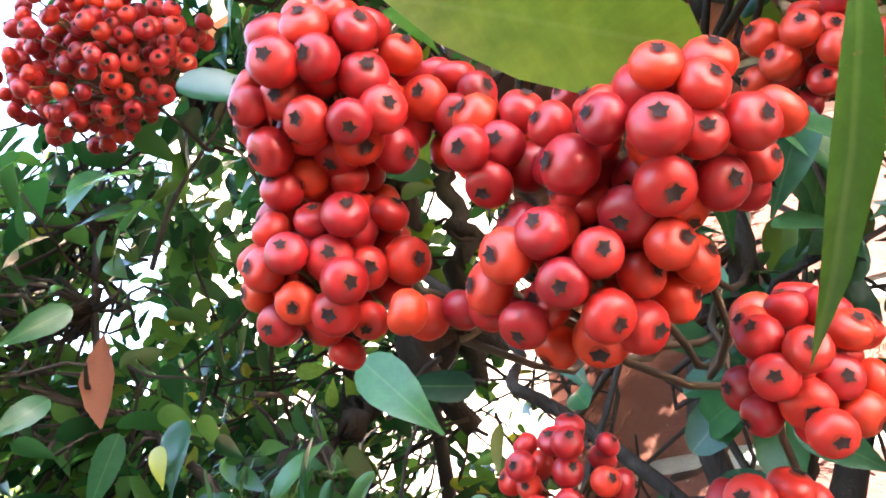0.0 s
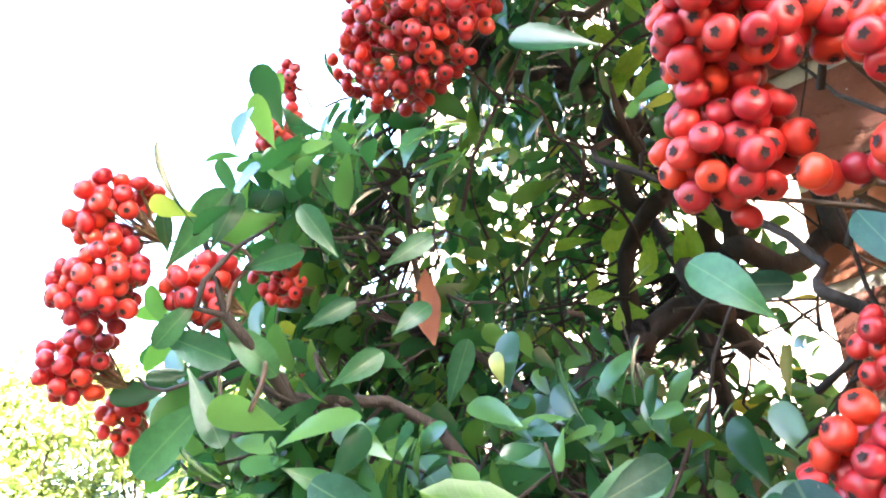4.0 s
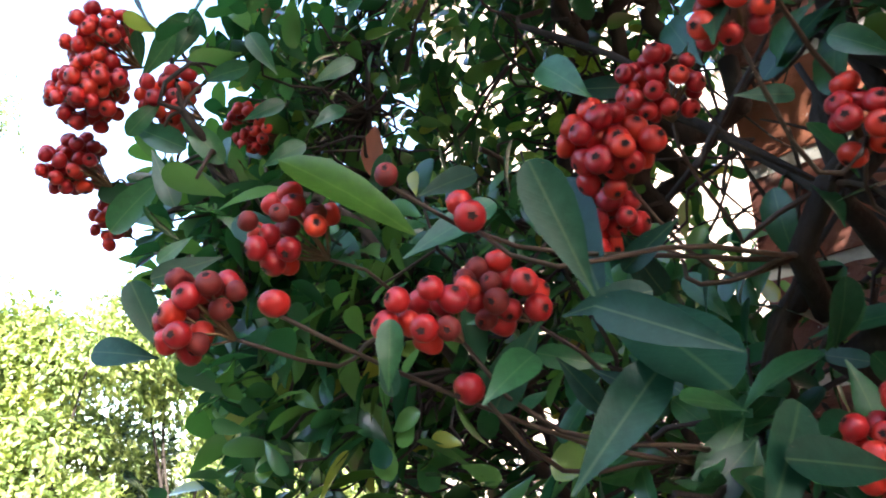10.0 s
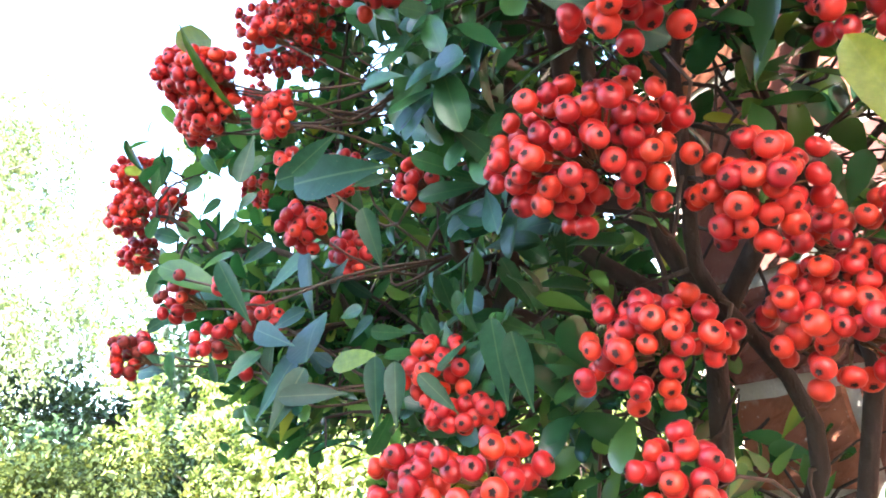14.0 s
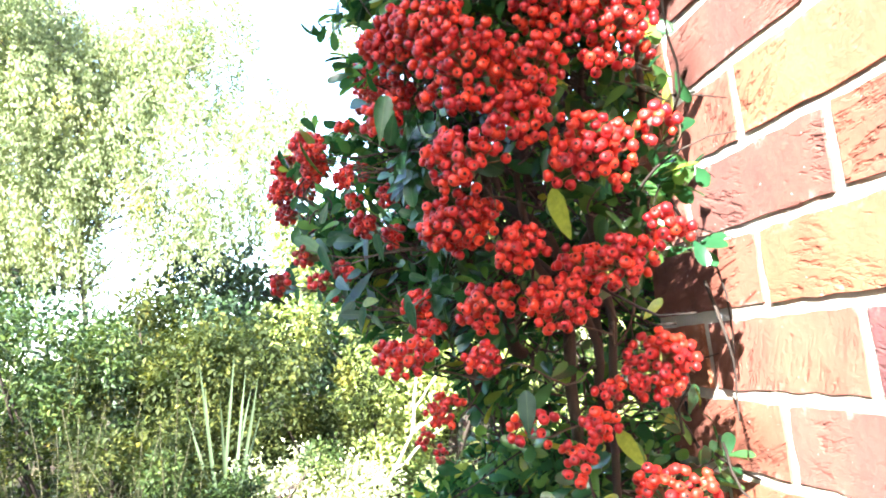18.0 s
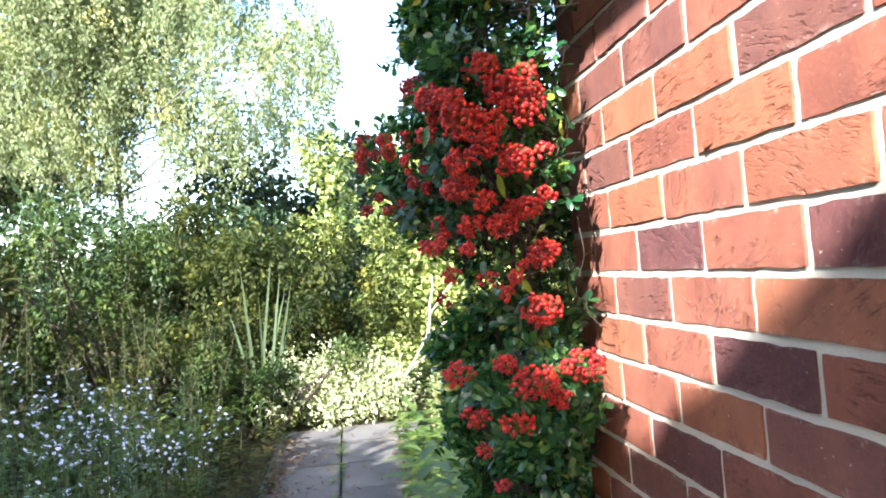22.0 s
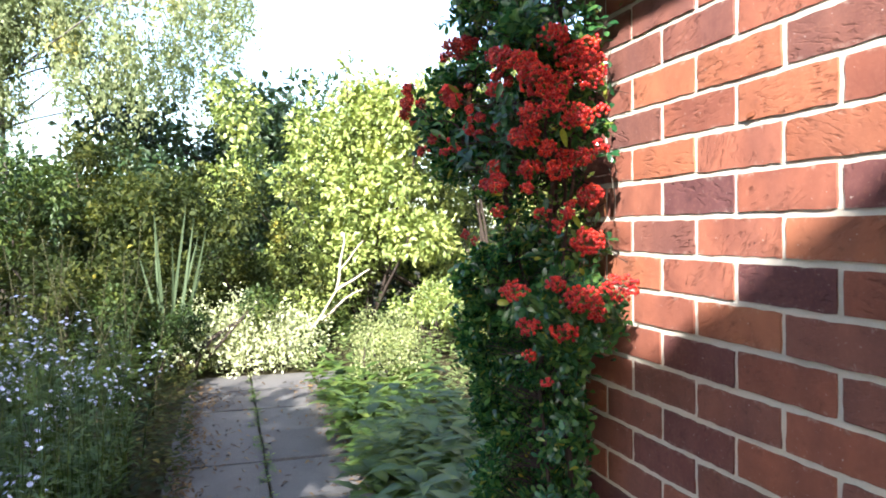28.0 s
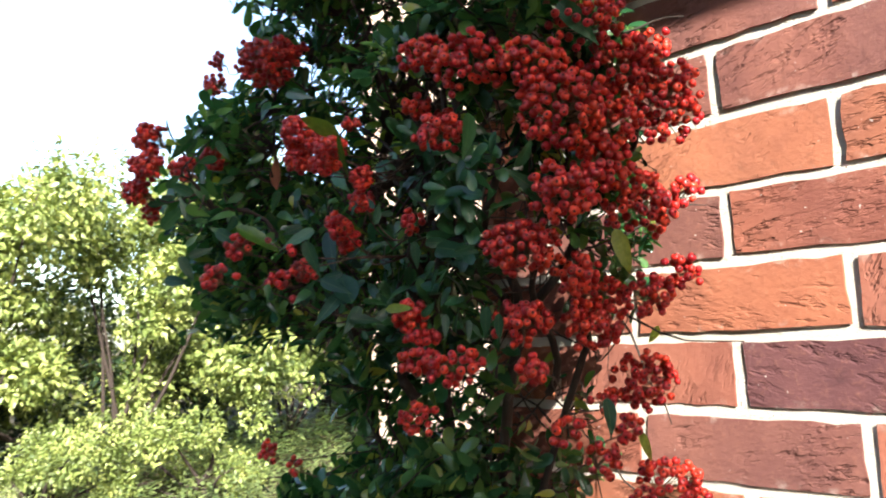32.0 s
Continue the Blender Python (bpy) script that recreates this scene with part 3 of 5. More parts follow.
shrub("variegated_shrub", "low rounded shrub with pale cream-green leaves in sun", (-6.4, -0.65, 0), c, r, 9000, 0.042, M_SILVER)
# clipped upright shrub
c = np.array([(-4.35 + dx, 0.42 + dy, z) for dx in (-0.1, 0.1) for dy in (-0.13, 0.13) for z in (0.15, 0.32, 0.5, 0.68)])
shrub("clipped_shrub", "small clipped upright shrub with tiny pale leaves", (-4.35, 0.42, 0), c, np.full(len(c), 0.16), 6500, 0.022, M_PALE)


def sunny(name, label, x, y, h, w, count, size, mat, n=42, low=0.12):
    c = np.stack([x + rng.normal(0, w * 0.42, n), y + rng.normal(0, w * 0.5, n), h * (low + (0.92 - low) * rng.random(n))], 1)
    r = w * (0.20 if n > 40 else 0.24) * (0.35 + 0.9 * rng.random(n))
    r = np.repeat(r[:, None], 3, 1)
    if name == "tall_shrub":
        high = c[np.argsort(c[:, 2])[-16:]] + np.stack([rng.normal(0, 0.25, 16), rng.normal(0, 0.35, 16), rng.uniform(0.25, 0.5, 16)], 1)
        c, r = np.concatenate([c, high]), np.concatenate([r, np.stack([rng.uniform(0.03, 0.07, 16), rng.uniform(0.03, 0.07, 16), rng.uniform(0.2, 0.4, 16)], 1)])
    return shrub(name, label, (x, y, 0), c, r, count, size, mat, 0.55, stems=9, stem_r=0.03)


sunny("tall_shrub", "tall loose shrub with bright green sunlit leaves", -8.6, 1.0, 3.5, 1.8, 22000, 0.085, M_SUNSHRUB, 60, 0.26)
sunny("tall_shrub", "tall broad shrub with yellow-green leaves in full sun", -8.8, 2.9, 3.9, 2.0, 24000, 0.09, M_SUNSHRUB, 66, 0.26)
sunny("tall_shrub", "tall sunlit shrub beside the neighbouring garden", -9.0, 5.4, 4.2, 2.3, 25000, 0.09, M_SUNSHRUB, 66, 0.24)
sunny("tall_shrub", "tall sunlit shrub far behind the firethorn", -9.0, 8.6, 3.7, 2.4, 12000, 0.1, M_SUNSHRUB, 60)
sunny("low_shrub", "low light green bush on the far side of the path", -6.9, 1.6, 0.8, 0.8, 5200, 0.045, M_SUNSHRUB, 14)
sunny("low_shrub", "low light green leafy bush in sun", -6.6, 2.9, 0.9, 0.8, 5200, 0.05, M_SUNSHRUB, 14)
# backing shrubs added to fill gaps; shade is put into their dark leaf colour
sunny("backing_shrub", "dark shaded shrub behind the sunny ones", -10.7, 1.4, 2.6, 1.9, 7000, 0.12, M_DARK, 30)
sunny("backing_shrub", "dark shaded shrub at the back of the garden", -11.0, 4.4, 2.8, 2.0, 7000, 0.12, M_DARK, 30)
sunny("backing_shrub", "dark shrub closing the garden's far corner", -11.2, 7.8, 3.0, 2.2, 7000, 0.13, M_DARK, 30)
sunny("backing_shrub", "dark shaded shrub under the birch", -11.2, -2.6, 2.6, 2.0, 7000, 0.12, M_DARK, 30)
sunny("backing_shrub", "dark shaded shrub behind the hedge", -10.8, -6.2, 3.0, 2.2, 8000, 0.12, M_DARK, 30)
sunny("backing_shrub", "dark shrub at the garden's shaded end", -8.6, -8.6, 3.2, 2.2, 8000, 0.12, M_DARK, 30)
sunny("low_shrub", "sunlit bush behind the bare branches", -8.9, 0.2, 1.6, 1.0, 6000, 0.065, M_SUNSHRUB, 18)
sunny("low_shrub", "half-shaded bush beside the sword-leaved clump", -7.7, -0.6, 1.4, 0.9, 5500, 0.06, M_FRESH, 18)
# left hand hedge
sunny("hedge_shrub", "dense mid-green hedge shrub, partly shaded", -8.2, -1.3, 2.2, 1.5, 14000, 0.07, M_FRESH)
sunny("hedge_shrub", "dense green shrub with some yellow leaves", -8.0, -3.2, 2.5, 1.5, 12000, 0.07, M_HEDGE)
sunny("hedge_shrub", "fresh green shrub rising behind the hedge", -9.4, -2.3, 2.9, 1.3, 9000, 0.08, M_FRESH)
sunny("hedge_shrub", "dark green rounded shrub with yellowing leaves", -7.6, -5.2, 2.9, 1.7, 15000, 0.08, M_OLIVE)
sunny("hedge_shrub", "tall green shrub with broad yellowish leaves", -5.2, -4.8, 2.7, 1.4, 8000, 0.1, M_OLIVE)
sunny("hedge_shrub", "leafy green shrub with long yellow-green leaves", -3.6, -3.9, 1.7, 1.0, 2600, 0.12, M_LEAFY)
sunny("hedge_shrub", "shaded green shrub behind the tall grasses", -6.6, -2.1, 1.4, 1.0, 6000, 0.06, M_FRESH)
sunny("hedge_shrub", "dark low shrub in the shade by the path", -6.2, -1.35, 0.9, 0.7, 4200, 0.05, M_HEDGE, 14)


def tree(name, label, x, y, h, crown, mat, count, size, trunk_mat, trunk_r=0.12, weep=False):
    """crown: lumps as (dx, dy, z, r)."""
    t = thing(name, label, "tree", name.replace("_", " ") + "s", place=(x, y, 0))
    top = np.array((0.1, 0.1, h))
    P = wander((0, 0, -0.1), top, 12, 0.06)
    part("trunk", mesh_of("trunk", *tube(P, np.linspace(trunk_r, trunk_r * 0.15, 12), 9), [trunk_mat]), t)
    for dx, dy, z, r in crown:
        s = P[min(11, int(11 * max(0.2, (z - r * 0.5) / h)))]
        part("limb", mesh_of("limb", *tube(wander(s, (dx, dy, z), 8, 0.07), np.linspace(trunk_r * 0.3, 0.008, 8), 6), [trunk_mat]), t)
    C = np.array([c[:3] for c in crown])
    R = np.array([c[3] for c in crown])
    if weep:
        n = count // 26
        k = rng.choice(len(C), n, p=R ** 2 / (R ** 2).sum())
        d = unit(rng.normal(size=(n, 3)))
        S = C[k] + d * R[k, None] * (0.55 + 0.5 * rng.random((n, 1)))
        length = 0.25 + 0.85 * rng.random(n)
        out = unit(d * (1, 1, 0.0) + 1e-3)
        u = rng.random((n, 26))
        P2 = S[:, None] + out[:, None] * (0.25 * np.sqrt(u))[..., None] + np.array((0, 0, -1.0)) * (u * length[:, None])[..., None] + rng.normal(0, 0.05, (n, 26, 3))
        P2 = P2.reshape(-1, 3)
        D = unit(rng.normal(size=P2.shape) * 0.5 + (0, 0, -1))
        N = unit(rng.normal(size=P2.shape) + np.repeat(out, 26, 0) * 0.8)
        L = size * (0.6 + 0.8 * rng.random(len(P2)))
        me = leaf_cloud("crown", P2, D, N, L, L * 0.62, mat)
    else:
        me = leaf_cloud("crown", *blob_leaves(C, R, count, size, 0.55), mat)
    part("crown", me, t, kind="stuff")
    return t


def crown_lumps(n, rx, ry, z0, z1, r0, r1):
    return [(random.gauss(0, rx), random.gauss(0, ry), random.uniform(z0, z1), random.uniform(r0, r1)) for _ in range(n)]


tree("birch_tree", "tall weeping birch with pale yellow-green autumn leaves", -13.6, -4.6, 9.5, [c for c in crown_lumps(66, 1.3, 1.5, 4.3, 9.4, 0.45, 0.95) if not (0.4 < c[1] < 1.6 and c[2] < 5.0)] + [(0.4, -0.1, 4.5, 0.5), (0.6, 0.1, 4.0, 0.4), (0.5, -0.3, 3.7, 0.4)], M_BIRCH, 150000, 0.072, M_GREYBARK, 0.07, True)
tree("birch_tree", "weeping birch further off with thin yellowing leaves", -15.0, -9.5, 9.0, crown_lumps(34, 1.4, 1.9, 4.0, 8.5, 0.5, 1.1), M_BIRCH, 34000, 0.1, M_GREYBARK, 0.15, True)
tree("dark_tree", "dark evergreen tree in shade behind the birch", -19.0, -0.6, 5.2, crown_lumps(26, 1.6, 1.8, 1.6, 4.4, 0.7, 1.2), M_DARK, 12000, 0.2, M_BARK)
tree("dark_tree", "dark evergreen tree behind the hedge", -20.0, -5.0, 4.0, crown_lumps(26, 1.6, 2.2, 1.0, 2.7, 0.6, 1.0), M_DARK, 10000, 0.2, M_BARK)
tree("dark_tree", "dark round-headed tree in the far hedge line", -16.0, -8.0, 6.5, crown_lumps(16, 0.9, 0.9, 3.6, 5.6, 0.5, 0.8), M_DARK, 4500, 0.18, M_BARK)
# unseen tree behind the filming place; crown lumps placed to dapple wall and shrub
shade = []
for u, v, r in ((-0.38, 0.28, 0.17), (-0.37, 0.5, 0.17), (-0.37, 0.75, 0.17), (-0.36, 1.0, 0.17), (-0.36, 1.22, 0.17), (-0.36, 1.44, 0.17), (-0.38, 1.64, 0.17), (-0.80, 1.62, 0.26), (-0.75, 1.18, 0.26), (-1.1, 1.72, 0.32), (-0.80, 0.8, 0.26), (-0.88, 1.3, 0.36), (-0.95, 0.7, 0.4), (-1.5, 1.2, 0.42), (-0.6, 0.3, 0.35), (-1.5, 0.4, 0.5), (-0.56, 1.42, 0.2), (-0.56, 1.05, 0.2), (-0.56, 0.65, 0.2), (0.05, 0.50, 0.30), (0.10, 0.88, 0.20), (0.33, 0.94, 0.19), (0.57, 1.13, 0.16), (0.72, 1.27, 0.15), (0.89, 1.36, 0.12), (1.06, 1.42, 0.12), (1.24, 1.49, 0.14), (1.46, 1.56, 0.18), (1.75, 1.64, 0.27), (1.34, 1.18, 0.10), (0.98, 1.05, 0.08), (0.62, 0.84, 0.08), (1.7, 1.2, 0.35), (2.2, 1.5, 0.45), (2.7, 1.4, 0.6), (0.3, 0.7, 0.15), (1.0, 0.8, 0.22), (1.6, 0.7, 0.45), (2.3, 0.8, 0.6), (0.3, 0.3, 0.26), (1.2, 0.25, 0.34)):
    c = Vector((u, 0, v)) + SUN * 5.2
    shade.append((c.x - 4.2, c.y + 2.6, c.z, r))
tree("garden_tree", "leafy garden tree that dapples the brick wall", 4.2, -2.6, 4.2, shade, M_HEDGE, 56000, 0.085, M_BARK, 0.045)
# two unseen trees, added to shade the asters and enclose the garden
tree("garden_tree", "unseen broad tree, added to shade the aster bed", 2.6, -4.5, 4.6, crown_lumps(36, 1.2, 0.5, 1.9, 4.3, 0.5, 0.8), M_HEDGE, 18000, 0.14, M_BARK, 0.1)
tree("garden_tree", "unseen garden tree, added at the edge of the flower bed", 0.6, -7.4, 4.6, crown_lumps(18, 1.4, 0.8, 1.4, 4.0, 0.8, 1.2), M_HEDGE, 9000, 0.15, M_BARK, 0.1)
# unseen clipped hedge added behind the filming place, closing the garden and blocking skylight
for x, y in ((5.6, -0.9), (5.8, -2.5), (5.4, -4.1), (4.4, -5.6)):
    sunny("hedge_shrub", "unseen dark leafy hedge shrub, added to block skylight", x, y, 2.5, 1.5, 6000, 0.1, M_HEDGE)

# ---- the firethorn on the wall ----
HULL = ((-0.26, -0.30), (-0.17, -0.41), (-0.05, -0.43), (0.10, -0.40), (0.26, -0.335), (0.31, -0.27), (0.33, -0.19), (0.30, -0.10), (0.22, -0.055), (0.0, -0.05), (-0.06, 0.12), (-0.28, 0.12), (-0.33, -0.1))


def girth(z, values):
    """A measure of the shrub at a height: width along the wall, reach from it, middle."""
    return float(np.interp(z, (0.0, 0.5, 1.1, 1.38, 1.46, 1.56, 1.64, 1.7, 1.88, 1.98, 2.1, 2.35, 2.6), values))


ALONG = (0.64, 0.66, 0.70, 0.72, 0.54, 0.54, 0.84, 1.0, 1.0, 0.80, 0.66, 0.48, 0.25)
OUT = (0.50, 0.50, 0.54, 0.67, 0.58, 0.62, 0.84, 1.0, 1.0, 0.80, 0.66, 0.48, 0.25)
MIDDLE = (-0.05, -0.06, -0.07, -0.07, 0.06, 0.08, 0.032, 0.0, 0.0, 0.04, 0.068, 0.104, 0.15)


def inside(x, y, z):
    """Within the shrub: a broad head, a waist, a narrower foot, and two bunches reaching along the wall."""
    if ((x - 0.30) / 0.09) ** 2 + ((y + 0.19) / 0.12) ** 2 + ((z - 1.33) / 0.09) ** 2 < 1:
        return True
    rough = 1 + 0.22 * noise.noise(Vector((x * 6, y * 6, z * 7)))
    x, y = (x - girth(z, MIDDLE)) / (girth(z, ALONG) * rough), y / (girth(z, OUT) * rough)
    hit, n = False, len(HULL)
    for i in range(n):
        (x0, y0), (x1, y1) = HULL[i], HULL[(i + 1) % n]
        if (y0 > y) != (y1 > y) and x < (x1 - x0) * (y - y0) / (y1 - y0) + x0:
            hit = not hit
    return hit


firethorn = thing("firethorn", "firethorn shrub trained on the wall, heavy with orange-red berries", "shrub")
AXIS = np.array((0.08, -0.12, 0.0))


def stem(points, r0, r1, label=""):
    P = np.concatenate([wander(a, b, 8, 0.012)[:-1] for a, b in zip(points, points[1:])] + [np.array(points[-1:], float)])
    part("branch", mesh_of("branch", *tube(P, np.linspace(r0, r1, len(P)), 8), [M_BARK]), firethorn, label)
    return P


STEMS = np.concatenate([
    stem([(0.04, -0.08, -0.05), (0.04, -0.09, 0.6), (0.08, -0.11, 1.2), (0.20, -0.17, 1.62), (0.14, -0.21, 1.75), (0.10, -0.16, 2.1), (0.10, -0.1, 2.4)], 0.0075, 0.003, "main dark brown trunk"),
    stem([(0.08, -0.11, 1.2), (0.27, -0.16, 1.6), (0.28, -0.15, 1.85), (0.25, -0.12, 2.0)], 0.0042, 0.002),
    stem([(0.04, -0.09, 0.6), (0.08, -0.16, 1.2), (0.0, -0.2, 1.6), (-0.1, -0.25, 1.8), (-0.12, -0.22, 2.1)], 0.0050, 0.0010),
    stem([(0.1, -0.16, 1.2), (-0.05, -0.05, 1.7), (-0.14, 0.0, 2.0), (-0.1, 0.03, 2.4)], 0.0065, 0.003),
    stem([(0.20, -0.17, 1.62), (0.27, -0.13, 1.74), (0.34, -0.14, 1.84)], 0.005, 0.002),
    stem([(0.08, -0.11, 1.15), (0.18, -0.15, 1.25), (0.30, -0.2, 1.4)], 0.005, 0.002),
    stem([(0.12, -0.24, 1.55), (0.114, -0.254, 1.633), (0.143, -0.247, 1.672), (0.166, -0.254, 1.763), (0.175, -0.26, 1.84)], 0.0055, 0.003),
    stem([(0.14, -0.20, 1.58), (0.148, -0.251, 1.655), (0.214, -0.233, 1.705), (0.27, -0.22, 1.77)], 0.0065, 0.003),
    stem([(0.19, -0.18, 1.64), (0.15, -0.235, 1.71), (0.17, -0.24, 1.80), (0.19, -0.22, 1.92)], 0.0048, 0.0025),
    stem([(0.15, -0.235, 1.71), (0.08, -0.21, 1.78), (0.0, -0.20, 1.88)], 0.0028, 0.0015),
    stem([(0.22, -0.16, 1.55), (0.25, -0.21, 1.66), (0.29, -0.20, 1.78)], 0.004, 0.002),
    stem([(0.0, -0.2, 1.6), (-0.02, -0.3, 1.72), (-0.04, -0.39, 1.78)], 0.0035, 0.0018),
    stem([(-0.09, -0.235, 1.965), (-0.070, -0.204, 1.958), (-0.043, -0.152, 1.948), (-0.037, -0.114, 1.934), (-0.018, -0.079, 1.952), (0.0, -0.06, 2.02)], 0.0045, 0.005),
    stem([(-0.07, -0.105, 1.74), (-0.057, -0.107, 1.864), (-0.053, -0.116, 1.899), (-0.037, -0.121, 1.946)], 0.006, 0.005),
    stem([(-0.034, -0.055, 1.80), (-0.034, -0.055, 1.881), (-0.040, -0.063, 1.901), (-0.027, -0.084, 1.954)], 0.0065, 0.006),
    stem([(-0.012, -0.075, 1.78), (-0.012, -0.075, 1.877), (-0.013, -0.066, 1.908), (-0.021, -0.070, 1.957)], 0.0065, 0.006),
    stem([(-0.06, -0.17, 1.75), (-0.034, -0.151, 1.790), (-0.011, -0.126, 1.821), (0.012, -0.107, 1.830), (0.05, -0.09, 1.86)], 0.008, 0.006),
    stem([(0.01, -0.23, 1.98), (-0.007, -0.216, 1.952), (-0.037, -0.189, 1.948), (-0.05, -0.18, 1.944)], 0.0025, 0.003),
])


def twig(P, r0=0.0022, r1=0.0009, sides=5):
    return tube(P, np.linspace(r0, r1, len(P)), sides)


def nearest_stem(p):
    d = np.linalg.norm(STEMS - p, axis=1) + 0.35 * np.maximum(0, STEMS[:, 2] - p[2])
    return STEMS[int(np.argmin(d))]


# one ripe berry with the dark five-pointed eye that its flower left
def berry_geo(lobes, seg=14, rings=9):
    V, F, I = [], [], []
    for i in range(1, rings):
        a = math.pi * i / rings
        for j in range(seg):
            b_ = 2 * math.pi * j / seg
            z = math.cos(a) * 0.92
            if z > 0.6:
                z -= 0.55 * (z - 0.6)
            V.append((math.sin(a) * math.cos(b_), math.sin(a) * math.sin(b_), z))
    top, bot = len(V), len(V) + 1
    V += [(0, 0, 0.70), (0, 0, -0.92)]
    for i in range(rings - 2):
        F += [(i * seg + j, (i + 1) * seg + j, (i + 1) * seg + (j + 1) % seg, i * seg + (j + 1) % seg) for j in range(seg)]
    F += [(top, j, (j + 1) % seg) for j in range(seg)]
    o = (rings - 2) * seg
    F += [(bot, o + (j + 1) % seg, o + j) for j in range(seg)]
    cap = (rings - 2) * seg
    I = [2 if cap <= q < cap + seg else 0 for q in range(len(F))]
    o = len(V)
    V.append((0, 0, 0.745))
    for j, r in enumerate(0.86 * r_ for r_ in lobes):
        V.append((r * math.cos(j * math.pi / 5 + r), r * math.sin(j * math.pi / 5 + r), 0.77 + 0.22 * r))
    F += [(o, o + 1 + j, o + 1 + (j + 1) % 10) for j in range(10)]
    I += [1] * 10
    return np.array(V), F, I


BERRY_R = 0.0038
LOBES = ((0.40, 0.22, 0.36, 0.25, 0.44, 0.20, 0.33, 0.24, 0.41, 0.27), (0.34, 0.25, 0.45, 0.23, 0.30, 0.26, 0.42, 0.20, 0.38, 0.22), (0.44, 0.28, 0.38, 0.24, 0.40, 0.29, 0.46, 0.25, 0.34, 0.23))
BERRY = []
for k in range(3):
    BV, BF, BI = berry_geo(LOBES[k])
    W = BV * BERRY_R * np.array((1, 1, (1.0, 0.93, 1.06)[k]))
    BERRY.append(mesh_of("berry", W, BF, [M_BERRY, M_CALYX, M_DIMPLE], BI))
DRY = mesh_of("withered_berry", BV * BERRY_R * np.array((0.85, 0.8, 0.95)), BF, [M_WITHER, M_CALYX, M_DIMPLE], BI)


def rotation_to(d):
    return Vector(d).to_track_quat("Z", "Y").to_matrix().to_4x4()


HEADS = []
PEDICEL = mesh_of("stalk", *tube([(0, 0, 0), (0.0006, 0, 0.003), (0.0008, 0, 0.006), (0, 0, 0.01)], (0.0006, 0.0004, 0.0004, 0.0005), 4), [M_PEDICEL])


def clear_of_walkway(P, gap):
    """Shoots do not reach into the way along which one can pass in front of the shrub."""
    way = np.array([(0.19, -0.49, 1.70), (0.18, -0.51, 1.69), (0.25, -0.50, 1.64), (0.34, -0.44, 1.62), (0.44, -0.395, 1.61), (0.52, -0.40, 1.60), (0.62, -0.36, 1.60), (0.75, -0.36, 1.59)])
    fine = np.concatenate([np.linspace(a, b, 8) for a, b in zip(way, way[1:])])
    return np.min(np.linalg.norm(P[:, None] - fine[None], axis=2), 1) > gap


def cluster(x, y, z, rx, rz, n, dry=0.0, label="", size=1.0):
    """A head of berries on stalks: centre, half width, half height, number."""
    c = np.array((x, y, z))
    out = unit(np.array((x - 0.05, y + 0.02, 0.0))) * 0.8 + np.array((0, 0, 0.25))
    out = unit(out)
    foot = c - out * rx * 0.9 + np.array((0, 0, -0.3 * rz))
    pts, tries, n = [], 0, round(n * 1.12)
    while len(pts) < n and tries < 4000:
        tries += 1
        d = unit(rng.normal(size=3))
        if d @ out < -0.55:
            continue
        r = 0.45 + 0.55 * rng.random() if tries < 2500 else 1.0 + 0.25 * rng.random()
        p = c + d * np.array((rx, rx, rz)) * r
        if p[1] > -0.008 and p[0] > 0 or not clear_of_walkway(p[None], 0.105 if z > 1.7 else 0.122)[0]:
            continue
        if all(np.linalg.norm(p - q) > 1.5 * BERRY_R * size for q in pts):
            pts.append(p)
    HEADS.append((c, out, max(rx, rz)))
    head = new("berry_cluster")
    way = wander(nearest_stem(foot), foot, 9, 0.008, 0.01)
    part("twig", mesh_of("twig", *twig(way, 0.0010, 0.0006), [M_STALK]), head, "thin red-brown twig")
    for p in pts:
        d = unit(unit(p - c) * 0.9 + out * 0.45 + rng.normal(0, 0.22, 3))
        m = Matrix.Translation(p) @ rotation_to(d) @ Matrix.Rotation(rng.random() * 6.3, 4, "Z") @ Matrix.Scale(size * (0.86 + 0.24 * rng.random()), 4)
        k = int(rng.integers(3))
        withered = rng.random() < dry
        part("berry", DRY if withered else BERRY[k], head, "withered brown berry" if withered else "", place=m)
        if rng.random() < 0.6:
            tip = p - d * BERRY_R * 0.8
            root = foot if rx < 0.02 else c + (p - c) * 0.25 - out * rx * 0.3
            part("stalk", PEDICEL, head, place=Matrix.Translation(root) @ rotation_to(tip - root) @ Matrix.Rotation(rng.random() * 6.3, 4, "Z") @ Matrix.Diagonal((1, 1, float(np.linalg.norm(tip - root)) / 0.01, 1)))
    head.parent = firethorn
    head.empty_display_size = 0.02
    return tagged(head, label)


# heads on the open side
cluster(0.140, -0.384, 1.790, 0.012, 0.013, 40, label="dense head of bright orange-red berries", size=0.84)
cluster(0.132, -0.376, 1.770, 0.012, 0.014, 40, size=0.84)
cluster(0.152, -0.372, 1.788, 0.006, 0.008, 9, size=0.84)
cluster(0.179, -0.376, 1.769, 0.014, 0.009, 32, size=0.82)
cluster(0.168, -0.374, 1.758, 0.013, 0.009, 30, size=0.82)
cluster(0.162, -0.380, 1.775, 0.005, 0.005, 7, size=0.82)
cluster(0.150, -0.377, 1.757, 0.006, 0.002, 4, size=0.82)
cluster(0.167, -0.345, 1.796, 0.011, 0.004, 9, size=0.84)
cluster(0.185, -0.350, 1.745, 0.009, 0.012, 20, size=0.82)
cluster(0.176, -0.345, 1.727, 0.009, 0.007, 9, size=0.84)
